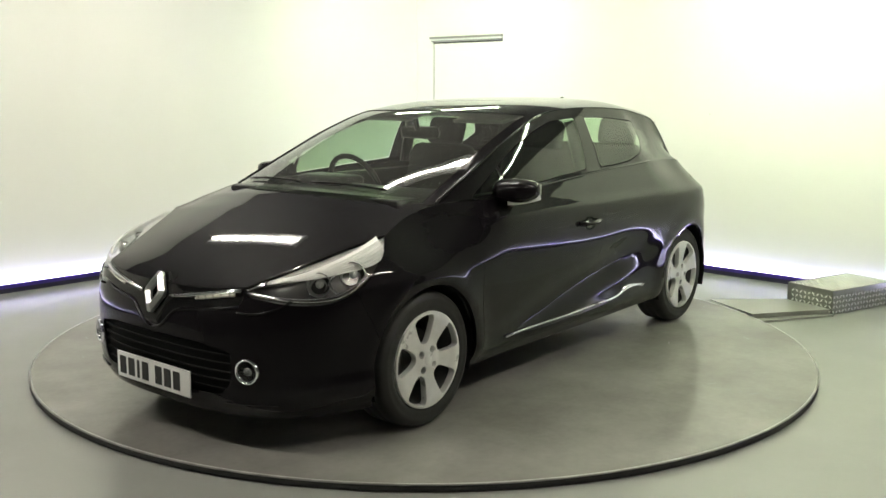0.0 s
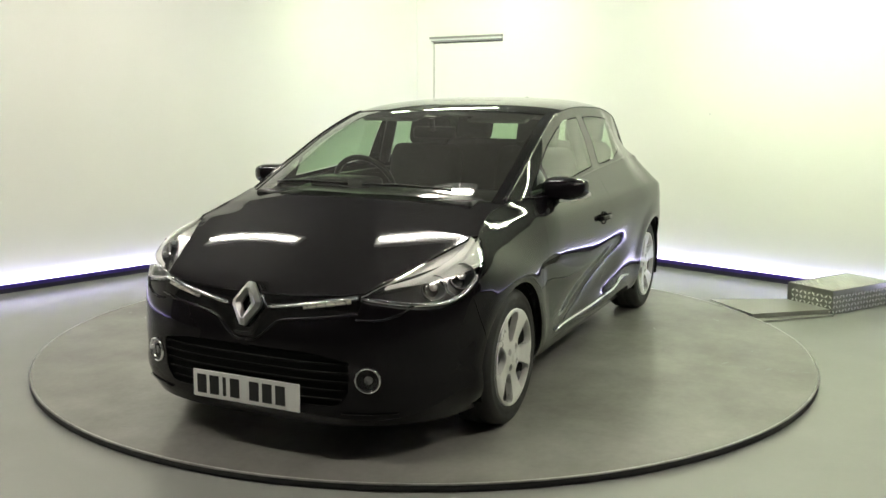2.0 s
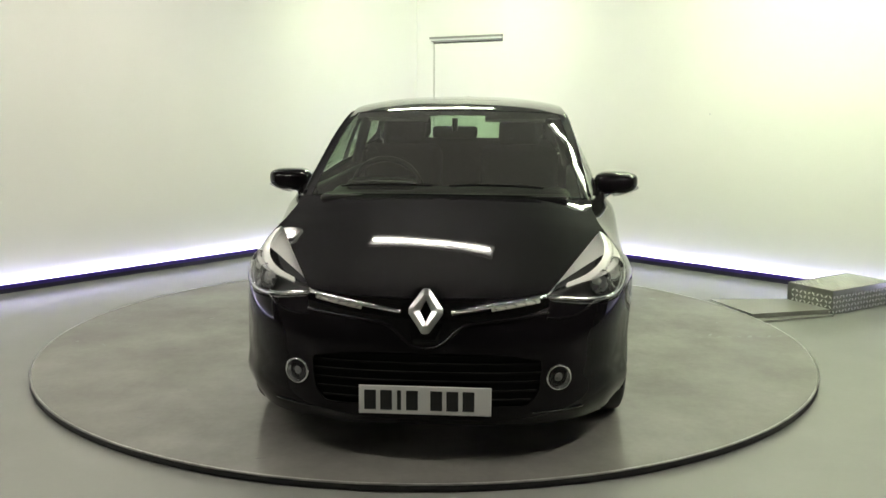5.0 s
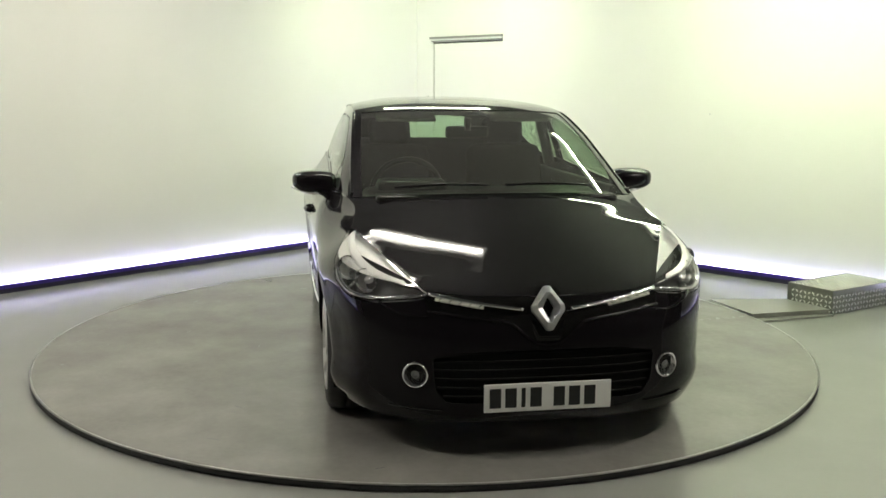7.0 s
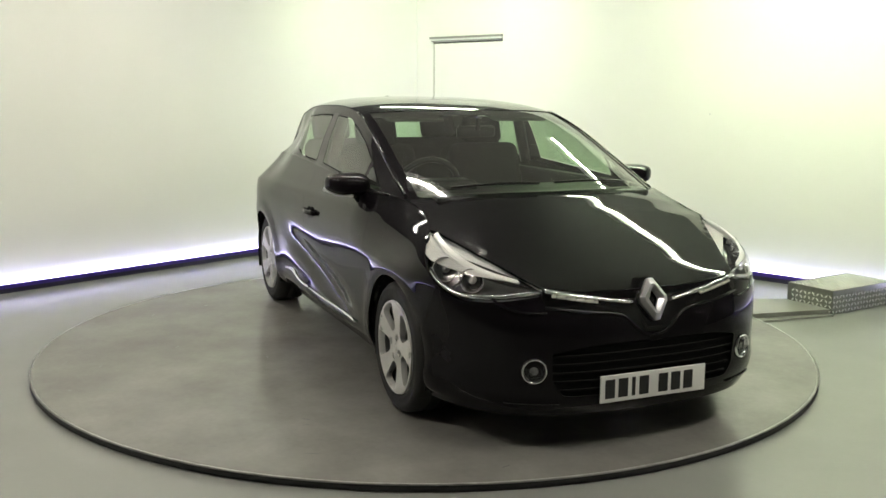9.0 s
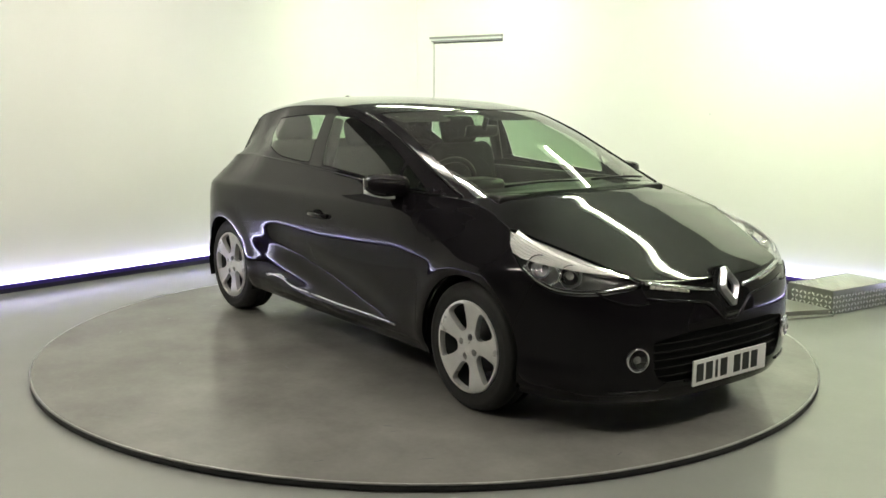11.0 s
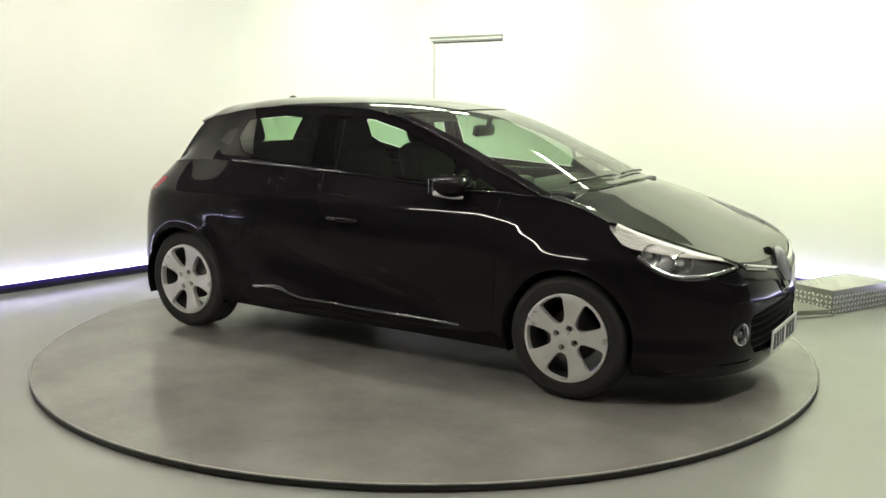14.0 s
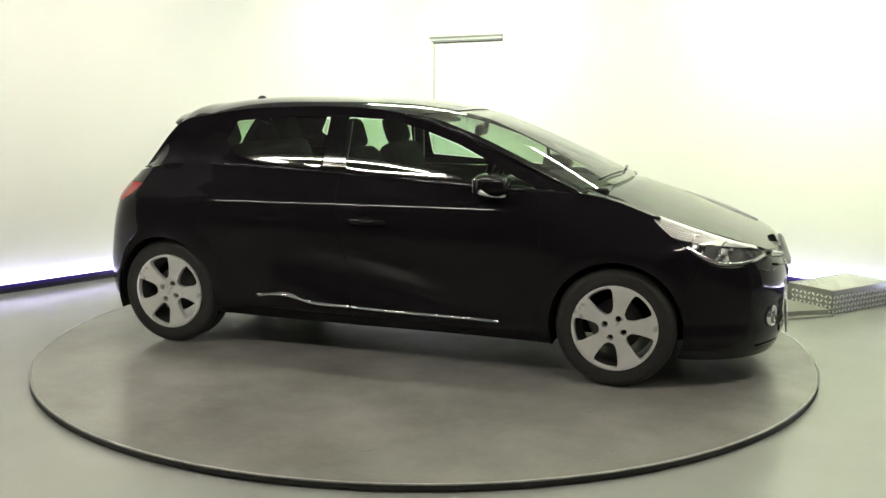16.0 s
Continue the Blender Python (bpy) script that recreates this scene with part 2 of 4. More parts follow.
    part("jamb", slab(bmesh.new(), WAY_R, 0.2355, 0.2435, -0.10, -0.004, 0, 1.985), mat("grey door seal", (0.60, 0.60, 0.57), 0.6), door)

    for way, nm in ((WAY_L, "left"), (WAY_R, "right")):
        base = top("baseboard_" + nm, "dark blue black skirting channel with a light strip behind", "baseboard", slab(bmesh.new(), way, 0.07, SIDE, 0.05, 0.068, 0, 0.062), M_SKIRT, kind="structure")
        # added band along the skirting's top that carries the painted blue glow
        part("glow_edge", slab(bmesh.new(), way, 0.07, SIDE, 0.048, 0.0705, 0.034, 0.0645), M_GLOW_EDGE, base, "top of the skirting, blue strip glow painted in")
        part("light_strip", slab(bmesh.new(), way, 0.02, SIDE, 0.004, 0.018, 0.044, 0.050), M_LED, base, "violet white glowing strip")
    bm = slab(bmesh.new(), WAY_R, 3.392, 3.402, 0, 0.004, 1.315, 1.330)
    top("wall_hook", "small grey hook on the white wall", "hook", bm, M_SATIN)


def build_lights():
    for x, y, turn, ln, m in LIGHTS:
        ob = top("ceiling_light", "long white tube light under the ceiling", "ceiling light", boxed((0, 0, 0.035), (ln, 0.16, 0.05), 0.008), M_FIXTURE, "tube lights under the ceiling")
        part("tube", boxed((0, 0, -0.006), (ln - 0.06, 0.030, 0.026), 0.009), m, ob)
        ob.matrix_basis = pose(x, y, TALL - 0.061, 0, 0, turn)


LIGHTS = ((2.25, 0.52, -43.5, 2.6, M_TUBE_G), (-1.8, 0.74, -43.5, 1.45, M_TUBE), (-2.4, -2.4, -20, 2.6, M_TUBE), (2.0, -2.6, 47, 2.4, M_TUBE), (0.04, 2.8, 0, 1.2, M_TUBE_G), (-0.06, -0.24, -16, 1.05, M_TUBE))


def build_step():
    """A chequer plate box and the thin plate that bridges from it to the turntable."""
    turn = pose(2.77, 0.71, 0, 0, 0, 31.3)
    step = top("step_box", "silver chequer plate aluminium step box on the floor", "step", boxed((0.34, 0.185, 0.085), (0.68, 0.37, 0.168), 0.004), M_PLATE_AL)
    step.matrix_basis = turn
    bm = bmesh.new()

    def stud(o, a, b, n, k):
        d = (a + b if k else a - b).normalized()
        e = n.cross(d)
        vs = [o + d * 0.017, o + e * 0.0065, o - d * 0.017, o - e * 0.0065]
        ring = [bm.verts.new(v) for v in vs]
        tip = [bm.verts.new(o + d * s * 0.009 + n * 0.0032) for s in (1, -1)]
        for f in ((ring[0], ring[1], tip[0]), (ring[1], tip[1], tip[0]), (ring[1], ring[2], tip[1]), (ring[2], ring[3], tip[1]), (ring[3], tip[0], tip[1]), (ring[3], ring[0], tip[0])):
            bm.faces.new(f)
    X, Y, Z = Vector((1, 0, 0)), Vector((0, 1, 0)), Vector((0, 0, 1))
    for o, a, b, n, la, lb in ((Vector((0, 0, 0.1690)), X, Y, Z, 0.68, 0.37), (Vector((0, 0, 0.002)), X, Z, -Y, 0.68, 0.165), (Vector((0, 0, 0.002)), Y, Z, -X, 0.37, 0.165)):
        for i in range(int(la / 0.034)):
            for j in range(int(lb / 0.034)):
                stud(o + a * (0.018 + 0.034 * i) + b * (0.016 + 0.034 * j), a, b, n, (i + j) % 2)
    bmesh.ops.recalc_face_normals(bm, faces=bm.faces)
    st = part("studs", bm, M_STUD, step, "raised lozenge studs")
    st["kind"] = "stuff"
    bm = bmesh.new()

    def sheet(ps, z0, z1):
        lo = [bm.verts.new((x, y, z0)) for x, y in ps]
        hi = [bm.verts.new((x, y, z1)) for x, y in ps]
        bm.faces.new(lo)
        bm.faces.new(hi)
        for i in range(4):
            bm.faces.new((lo[i], lo[(i + 1) % 4], hi[(i + 1) % 4], hi[i]))
    sheet(((2.215, 0.485), (2.765, 0.660), (2.755, 0.700), (2.205, 0.560)), 0.0, 0.014)
    sheet(((2.172, 0.560), (2.752, 0.702), (2.62, 1.03), (2.02, 1.01)), 0.0375, 0.043)
    sheet(((2.178, 0.566), (2.748, 0.706), (2.625, 1.01), (2.235, 0.985)), 0.0, 0.0375)
    bmesh.ops.recalc_face_normals(bm, faces=bm.faces)
    top("bridge_plate", "flat grey metal bridge plate beside the turntable", "ramp plate", bm, M_BRIDGE)


SEAM = ((-0.13, 1.65), (-0.20, 2.14))


def build_turntable():
    r = 2.22
    deck = top("turntable", "large round grey turntable deck, scuffed paint", "turntable", lathe([(0.0001, 0.0), (0.7, 0.0), (1.5, 0.0), (r - 0.012, 0.0), (r - 0.012, -0.03), (0.0001, -0.03)], 160), M_TABLE)
    deck.data.transform(Matrix.Rotation(radians(90), 4, "X"))
    lip = part("lip", lathe([(r - 0.012, -0.0005), (r - 0.011, 0.0012), (r, 0.0012), (r + 0.001, -0.004), (r - 0.002, -0.006)], 200), M_LIP, deck, "bright metal edge lip", True)
    skirt = part("skirt", lathe([(r - 0.004, -0.005), (r - 0.001, -0.007), (r - 0.001, -0.031), (r - 0.012, -0.033)], 200), M_RUBBER, deck, "black rubber edge skirt", True)
    for ob in (lip, skirt):
        ob.data.transform(Matrix.Rotation(radians(90), 4, "X"))
    # scuffs and tyre smudges on the deck
    bm = bmesh.new()
    rng = random.Random(4)
    marks = []
    for i in range(9):
        marks.append((SEAM[0][0] + (SEAM[1][0] - SEAM[0][0]) * i / 8, SEAM[0][1] + (SEAM[1][1] - SEAM[0][1]) * i / 8, rng.uniform(0.012, 0.03), rng.uniform(0.006, 0.012), rng.uniform(0, 180)))
    for i in range(46):
        r, a = 2.1 * math.sqrt(rng.random()), rng.uniform(0, 6.283)
        marks.append((r * math.cos(a), r * math.sin(a), rng.uniform(0.008, 0.035), rng.uniform(0.003, 0.008), math.degrees(a) + 90 + rng.uniform(-40, 40)))
    for x, y, la, lb, turn in marks:
        ring = []
        for k in range(10):
            t = 2 * math.pi * k / 10
            w = 1 + rng.uniform(-0.35, 0.35)
            ring.append(bm.verts.new(Matrix.Translation((x, y, 0.0006)) @ Matrix.Rotation(radians(turn), 4, "Z") @ Vector((la * w * math.cos(t), lb * w * math.sin(t), 0))))
        bm.faces.new(ring)
    scuffs = part("scuffs", bm, M_SCUFF, deck, "thin dark scuff marks")
    scuffs["kind"] = "stuff"
    return deck


# ---- the car: shape curves, in its own space (x forwards, y to its left, z up, tyres on z = 0) ----
def curve(x, *pts):
    """A smooth curve through (x, value) pairs."""
    xs, ys = np.array(pts, float).T
    if xs[0] > xs[-1]:
        xs, ys = xs[::-1], ys[::-1]
    m = np.gradient(ys, xs)
    x = np.clip(np.asarray(x, float), xs[0], xs[-1])
    i = np.clip(np.searchsorted(xs, x) - 1, 0, len(xs) - 2)
    h = xs[i + 1] - xs[i]
    t = (x - xs[i]) / h
    return (2 * t**3 - 3 * t**2 + 1) * ys[i] + (t**3 - 2 * t**2 + t) * h * m[i] + (3 * t**2 - 2 * t**3) * ys[i + 1] + (t**3 - t**2) * h * m[i + 1]


AXLE_F, AXLE_R, HUB = 1.294, -1.294, 0.303
X_FRONT, X_REAR, N_FRONT, N_REAR = 1.30, -1.30, 2.95, 3.3


def z_top(x):
    return curve(x, (2.09, 0.640), (2.0, 0.685), (1.87, 0.732), (1.7, 0.790), (1.43, 0.872), (1.08, 0.955), (0.8, 0.960), (0.3, 0.985), (-0.25, 1.015), (-0.8, 1.035), (-1.2, 1.045), (-1.5, 1.02), (-1.75, 0.97))


def z_low(x):
    return curve(x, (2.1, 0.158), (1.9, 0.158), (1.6, 0.16), (1.0, 0.185), (-0.9, 0.205), (-1.55, 0.23), (-1.9, 0.305))


def nose(z):
    return curve(z, (0.13, 2.06), (0.2, 2.095), (0.33, 2.108), (0.45, 2.11), (0.55, 2.10), (0.62, 2.075), (0.70, 2.03), (0.8, 1.97), (1.0, 1.85))


def tail(z):
    return curve(z, (0.18, -1.86), (0.3, -1.885), (0.45, -1.893), (0.6, -1.862), (0.8, -1.795), (0.9, -1.75), (1.0, -1.67), (1.1, -1.62))


def half_width(x, z):
    w = curve(z, (0.13, 0.76), (0.20, 0.80), (0.27, 0.835), (0.36, 0.845), (0.48, 0.848), (0.60, 0.858), (0.70, 0.864), (0.80, 0.859), (0.86, 0.846), (0.89, 0.828), (0.96, 0.787), (1.02, 0.750), (1.12, 0.69))
    lane = np.exp(-((x - 0.05) / 0.62) ** 4)
    scoop = 0.036 * np.exp(-((z - (0.43 - 0.20 * (x - 0.1))) / 0.095) ** 2) * lane
    sill = 0.016 * np.exp(-((z - 0.265) / 0.035) ** 2) * lane
    flare = sum(0.013 * np.exp(-((np.hypot(x - a, z - HUB) - 0.36) / 0.065) ** 2) * (z > 0.2) for a in (AXLE_F, AXLE_R))
    haunch = 0.012 * np.exp(-((x + 1.25) / 0.45) ** 2 - ((z - 0.80) / 0.13) ** 2)
    crease = 0.007 * np.exp(-((z - 0.875 - 0.02 * x) / 0.022) ** 2) * (np.abs(x) < 1.7)
    chin = 0.030 * soft_step((x - 1.25) / 0.3) * soft_step((0.36 - z) / 0.16)
    return w + chin - scoop + sill + flare + haunch + crease - 0.010 * np.clip(x - 0.9, 0, 1) - 0.145 * soft_step((x - 0.70) / 0.75) * soft_step((z - 0.66) / 0.30) - 0.015 * np.clip(-x - 1.0, 0, 1) - 0.050 * soft_step((-x - 0.85) / 0.5) * soft_step((z - 0.80) / 0.22)


def soft_step(t):
    t = np.clip(t, 0, 1)
    return t * t * (3 - 2 * t)


def plan_stations():
    """Along one flank, from the middle of the nose to the middle of the tail: kind, unit along, unit across."""
    rows = []
    for kind, n in (("front", N_FRONT), ("rear", N_REAR)):
        k = np.linspace(0, 0.86, 26)
        u = (1 - k**n) ** (1 / n)
        u2 = np.linspace(u[-1], 0, 34)[1:]
        k2 = (1 - np.clip(u2, 0, 1) ** n) ** (1 / n)
        cap = [(kind, a, b) for a, b in zip(np.r_[u, u2], np.r_[k, k2])]
        rows.append(cap)
    side = [("side", x, 1.0) for x in np.linspace(X_FRONT, X_REAR, 110)[1:-1]]
    return rows[0] + side + rows[1][::-1]


STATIONS = plan_stations()


def flank(v, inset=0.0):
    """One row of the lower body at the height share v."""
    out = []
    for kind, a, b in STATIONS:
        if kind == "side":
            x = a
            z = z_low(x) + (z_top(x) - z_low(x)) * v
            y = half_width(x, z) - inset
        else:
            x0, x1 = (X_FRONT, 2.05) if kind == "front" else (X_REAR, -1.80)
            xr = x0 + (x1 - x0) * a
            z = z_low(xr) + (z_top(xr) - z_low(xr)) * v
            end = nose(z) - inset if kind == "front" else tail(z) + inset
            x = x0 + (end - x0) * a
            y = (half_width(x, z) - inset) * b
        out.append((float(x), float(y), float(z)))
    return out


def grid_polys(rows):
    """Quads between rows of points."""
    return [[p[i], p[i + 1], q[i + 1], q[i]] for p, q in zip(rows, rows[1:]) for i in range(len(p) - 1)]


def cut(polys, f):
    """Splits polygons along f = 0; first those where f < 0, then the rest."""
    if not polys:
        return [], []
    flat = np.array([v for p in polys for v in p])
    val = f(flat[:, 0], flat[:, 1], flat[:, 2])
    val = np.where(np.abs(val) < 1e-7, 1e-7, val)
    neg, pos, k = [], [], 0
    for p in polys:
        d = val[k:k + len(p)]
        k += len(p)
        if (d < 0).all():
            neg.append(p)
        elif (d > 0).all():
            pos.append(p)
        else:
            a, b = [], []
            for i in range(len(p)):
                j = (i + 1) % len(p)
                (a if d[i] < 0 else b).append(p[i])
                if d[i] * d[j] < 0:
                    t = d[i] / (d[i] - d[j])
                    c = tuple(p[i][m] + (p[j][m] - p[i][m]) * t for m in range(3))
                    a.append(c)
                    b.append(c)
            if len(a) > 2:
                neg.append(a)
            if len(b) > 2:
                pos.append(b)
    return neg, pos


def outline(*pts, axes=(0, 2)):
    """Signed distance to a closed outline, seen from the side: negative inside."""
    q = np.array(pts, float)

    def f(*xyz):
        x, z = xyz[axes[0]], xyz[axes[1]]
        best, inside = np.full(len(x), 1e9), np.zeros(len(x), bool)
        for (ax, az), (bx, bz) in zip(q, np.roll(q, -1, 0)):
            dx, dz = bx - ax, bz - az
            t = np.clip(((x - ax) * dx + (z - az) * dz) / (dx * dx + dz * dz), 0, 1)
            best = np.minimum(best, np.hypot(x - ax - t * dx, z - az - t * dz))
            cross = ((az > z) != (bz > z)) & (x < (bx - ax) * (z - az) / (bz - az + 1e-12) + ax)
            inside ^= cross
        return np.where(inside, -best, best)
    return f


def panel(polys, f, gap=0.0024):
    """The panel inside f, and the rest, with an open joint between them."""
    a, b = cut(polys, lambda *p: f(*p) + gap / 2)
    _, b = cut(b, lambda *p: f(*p) - gap / 2)
    return a, b


def islands(polys):
    """The polygons sorted into pieces joined along their edges, the largest first."""
    boss = {}

    def find(k):
        while boss[k] != k:
            boss[k] = boss[boss[k]]
            k = boss[k]
        return k
    keys = []
    for p in polys:
        r = [(round(x, 5), round(y, 5), round(z, 5)) for x, y, z in p]
        keys.append([tuple(sorted((a, b))) for a, b in zip(r, r[1:] + r[:1]) if a != b])
    for ks in keys:
        for k in ks:
            boss.setdefault(k, k)
        for k in ks[1:]:
            boss[find(k)] = find(ks[0])
    out = {}
    for p, ks in zip(polys, keys):
        out.setdefault(find(ks[0]), []).append(p)
    return [g for g in sorted(out.values(), key=len, reverse=True) if len(g) > 8]


def flipped(polys):
    return [[(x, -y, z) for x, y, z in reversed(p)] for p in polys]


def hull(name, polys, material, car, label="", thick=0.004):
    """The same panel on both flanks, each an object of its own."""
    return polys_part(name, polys, material, car, label, thick), polys_part(name, flipped(polys), material, car, label, thick)


def headlamp_low(x):
    return curve(x, (1.40, 0.90), (1.47, 0.835), (1.56, 0.765), (1.66, 0.695), (1.77, 0.638), (1.86, 0.626), (1.95, 0.635), (2.02, 0.662), (2.1, 0.72))


def in_lamp(x, y, z):
    return np.maximum(headlamp_low(x) - z, np.maximum(1.455 - x, 0.475 - y))


def lamp_edge(x):
    """Half width of the bonnet's edge over the lamps."""
    return 0.470 + (2.02 - x) * 0.440


def in_lid(x, y, z):
    return np.maximum(lamp_edge(x) - np.abs(y), 1.455 - x)


def in_arch(x, y, z):
    return np.minimum(np.hypot(x - AXLE_F, z - HUB) - 0.336, np.hypot(x - AXLE_R, z - HUB) - 0.328) + np.where(y < 0.45, 9.0, 0.0)


def crown(x):
    return curve(x, (2.09, 0.0), (2.0, 0.010), (1.87, 0.025), (1.7, 0.041), (1.5, 0.051), (1.25, 0.054), (1.05, 0.046))


def rail(u):
    """The line between roof and side windows: x, y, z."""
    k = np.arange(9)
    return (curve(u, *zip(k, (1.08, 0.76, 0.44, 0.12, -0.25, -0.78, -1.13, -1.355, -1.57))),
            curve(u, *zip(k, (0.695, 0.672, 0.643, 0.614, 0.600, 0.592, 0.572, 0.550, 0.590))),
            curve(u, *zip(k, (0.955, 1.097, 1.236, 1.335, 1.372, 1.362, 1.318, 1.258, 1.000))))


def spine(u):
    """The middle line of screen, roof and tailgate: x, z."""
    k = np.arange(9)
    return (curve(u, *zip(k, (1.25, 0.93, 0.62, 0.32, -0.12, -0.78, -1.17, -1.41, -1.655))),
            curve(u, *zip(k, (0.990, 1.138, 1.268, 1.360, 1.412, 1.424, 1.392, 1.332, 0.99))))


def upper(u, v):
    """The upper shell: v = 0 on the middle line, 1 on the rail."""
    xr, yr, zr = (float(a) for a in rail(u))
    xs, zs = (float(a) for a in spine(u))
    k = min(1.0, max(0.0, (u - 1.8) / 1.2))
    k = k * k * (3 - 2 * k)
    bow = 0.45 * v * v + 0.55 * v ** 4
    return (xs + (xr - xs) * bow, yr * v, zs + (zr - zs) * (bow + (0.25 * abs(v) ** 1.6 + 0.75 * v ** 4 - bow) * k))


def side_glass(u, v):
    """The side of the cabin: v = 0 at the belt line, 1 on the rail."""
    xr, yr, zr = (float(a) for a in rail(u))
    zb = min(float(z_top(xr)), zr)
    yb = float(half_width(xr, zb))
    if xr < X_REAR:
        yb *= max(0.0, 1 - ((xr - X_REAR) / (float(tail(zb)) - X_REAR)) ** N_REAR) ** (1 / N_REAR)
    yb = max(yr, yb - 0.012 * min(1.0, max(0.0, (xr + 1.15) / 0.25)) * min(1.0, v * 12))
    bow = 0.012 * math.sin(math.pi * v) * min(1.0, (zr - zb) / 0.25)
    waist = min(1.0, max(0.0, (-0.80 - xr) / 0.35))
    pinch = 1 + 1.6 * waist * waist * (3 - 2 * waist)
    return (xr, yr + (yb - yr) * (1 - v) ** pinch + bow, zb + (zr - zb) * v)


def build_body(car):
    levels = np.linspace(0, 1, 46)
    rest = grid_polys([flank(v) for v in levels])
    _, rest = cut(rest, in_arch)
    lamp, rest = panel(rest, in_lamp, 0.004)
    tail_lamp, rest = panel(rest, outline((-1.47, 0.930), (-1.52, 0.865), (-1.60, 0.822), (-1.80, 0.812), (-1.86, 0.90), (-1.70, 0.925)), 0.004)
    tail_lamp, extra = cut(tail_lamp, lambda x, y, z: 0.42 - y)
    rest += extra
    # the nose: lower grille, then the bumper round it
    mouth, rest = cut(rest, lambda x, y, z: np.maximum(np.maximum(outline((0.0, 0.245), (0.40, 0.245), (0.445, 0.30), (0.455, 0.43), (0.30, 0.455), (0.0, 0.46), axes=(1, 2))(x, y, z), 1.8 - x), 0 * x - 1))
    band, rest = cut(rest, lambda x, y, z: np.maximum(outline((-0.1, 0.480), (0.050, 0.484), (0.085, 0.510), (0.145, 0.566), (0.20, 0.580), (0.32, 0.592), (0.474, 0.616), (0.49, 0.70), (0.2, 0.676), (-0.1, 0.66), axes=(1, 2))(x, y, z), 1.8 - x))
    bumper, rest = panel(rest, lambda x, y, z: np.maximum(1.60 + 0.45 * (z - 0.45) - x, z - 0.78))
    wing, rest = panel(rest, lambda x, y, z: 0.915 - 0.05 * np.abs(z - 0.6) - x)
    sill, rest = panel(rest, lambda x, y, z: np.maximum(z - 0.245, np.abs(x + 0.02) - 0.97))
    door_f, rest = panel(rest, lambda x, y, z: -0.115 - 0.15 * (z - 0.25) - x)
    door_r, rest = panel(rest, lambda x, y, z: np.maximum(-0.775 - np.clip(0.62 * (z - 0.28), 0, 0.27) - x, 0.340 - np.hypot(x - AXLE_R, z - HUB) + 0.02))
    bump_r, rest = panel(rest, lambda x, y, z: np.maximum(np.maximum(x + 1.60, z - 0.60), -9))
    gate, rest = panel(rest, lambda x, y, z: np.maximum(x + 1.62, y - 0.60))
    hull("wing", wing, M_PAINT, car)
    hull("sill", sill, M_PAINT, car)
    hull("rear_quarter", rest, M_PAINT, car)
    doors = hull("front_door", door_f, M_PAINT, car), hull("rear_door", door_r, M_PAINT, car)
    for i, piece in enumerate(islands(bumper + flipped(bumper))):
        polys_part("front_bumper" if i == 0 else "bumper_insert", piece, M_PAINT, car, "glossy black painted front bumper" if i == 0 else "", 0.004)
    polys_part("rear_bumper", bump_r + flipped(bump_r), M_PAINT, car, "", 0.004)
    polys_part("tailgate", gate + flipped(gate), M_PAINT, car, "", 0.004)
    polys_part("grille_panel", band + flipped(band), M_GLOSS, car, "piano black upper grille panel", 0.004)
    hull("tail_lamp", tail_lamp, M_RED, car, "red tail lamp lens")
    # inner shell behind the joints
    inner = grid_polys([flank(v, 0.020) for v in np.linspace(0, 1, 24)])
    _, inner = cut(inner, in_arch)
    _, inner = cut(inner, lambda x, y, z: in_lamp(x, y, z) - 0.012)
    polys_part("inner_shell", inner + flipped(inner), M_SHELL, car, "matt black inner structure")
    # bonnet
    edge = [p for p, s in zip(flank(1.0), STATIONS) if p[0] > 1.02]
    rows = []
    for x, y, z in edge:
        row = []
        for t in np.linspace(-1, 1, 57):
            q = abs(t * y) / max(0.05, min(float(lamp_edge(x)), 0.97 * y))
            roll = 0.12 * (1 - t * t) + 0.88 * (1 - min(1.0, q) ** 2.2)
            row.append((x, y * t, z + (float(crown(x)) - 0.002) * roll))
        rows.append(row)
    bonnet = [p[::-1] for p in grid_polys(rows)]
    bonnet, _ = cut(bonnet, lambda x, y, z: 1.075 + 0.145 * (1 - (y / 0.68) ** 2) - x)
    lid, bonnet = panel(bonnet, in_lid, 0.004)
    lamp += cut(lid, lambda x, y, z: -y)[0]
    polys_part("bonnet", bonnet, M_PAINT, car, "glossy black bonnet with two soft ridges", 0.004)
    # upper shell: screen, roof, tailgate window
    us = np.linspace(0, 8, 161)
    vs = np.linspace(-1, 1, 61)

    def sheet(u0, u1, v0, v1):
        uu = [u for u in us if u0 - 1e-6 <= u <= u1 + 1e-6]
        vv = [v for v in vs if v0 - 1e-6 <= v <= v1 + 1e-6]
        return [p[::-1] for p in grid_polys([[upper(u, v) for v in vv] for u in uu])]
    polys_part("windscreen", sheet(0, 2.95, -0.9334, 0.9334), M_SCREEN, car, "clear green tinted windscreen")
    polys_part("roof", sheet(2.95, 7.1, -1, 1), M_PAINT, car, "glossy black roof", 0.004)
    for v0, v1 in ((-1, -0.9333), (0.9333, 1)):
        polys_part("windscreen_pillar", sheet(0, 2.95, v0, v1), M_PAINT, car, "", 0.004)
        polys_part("tailgate_frame", sheet(7.1, 8, -1, -0.8333) if v0 < 0 else sheet(7.1, 8, 0.8333, 1), M_PAINT, car, "", 0.004)
    polys_part("rear_window", sheet(7.1, 8, -0.8334, 0.8334), M_GLASS, car)
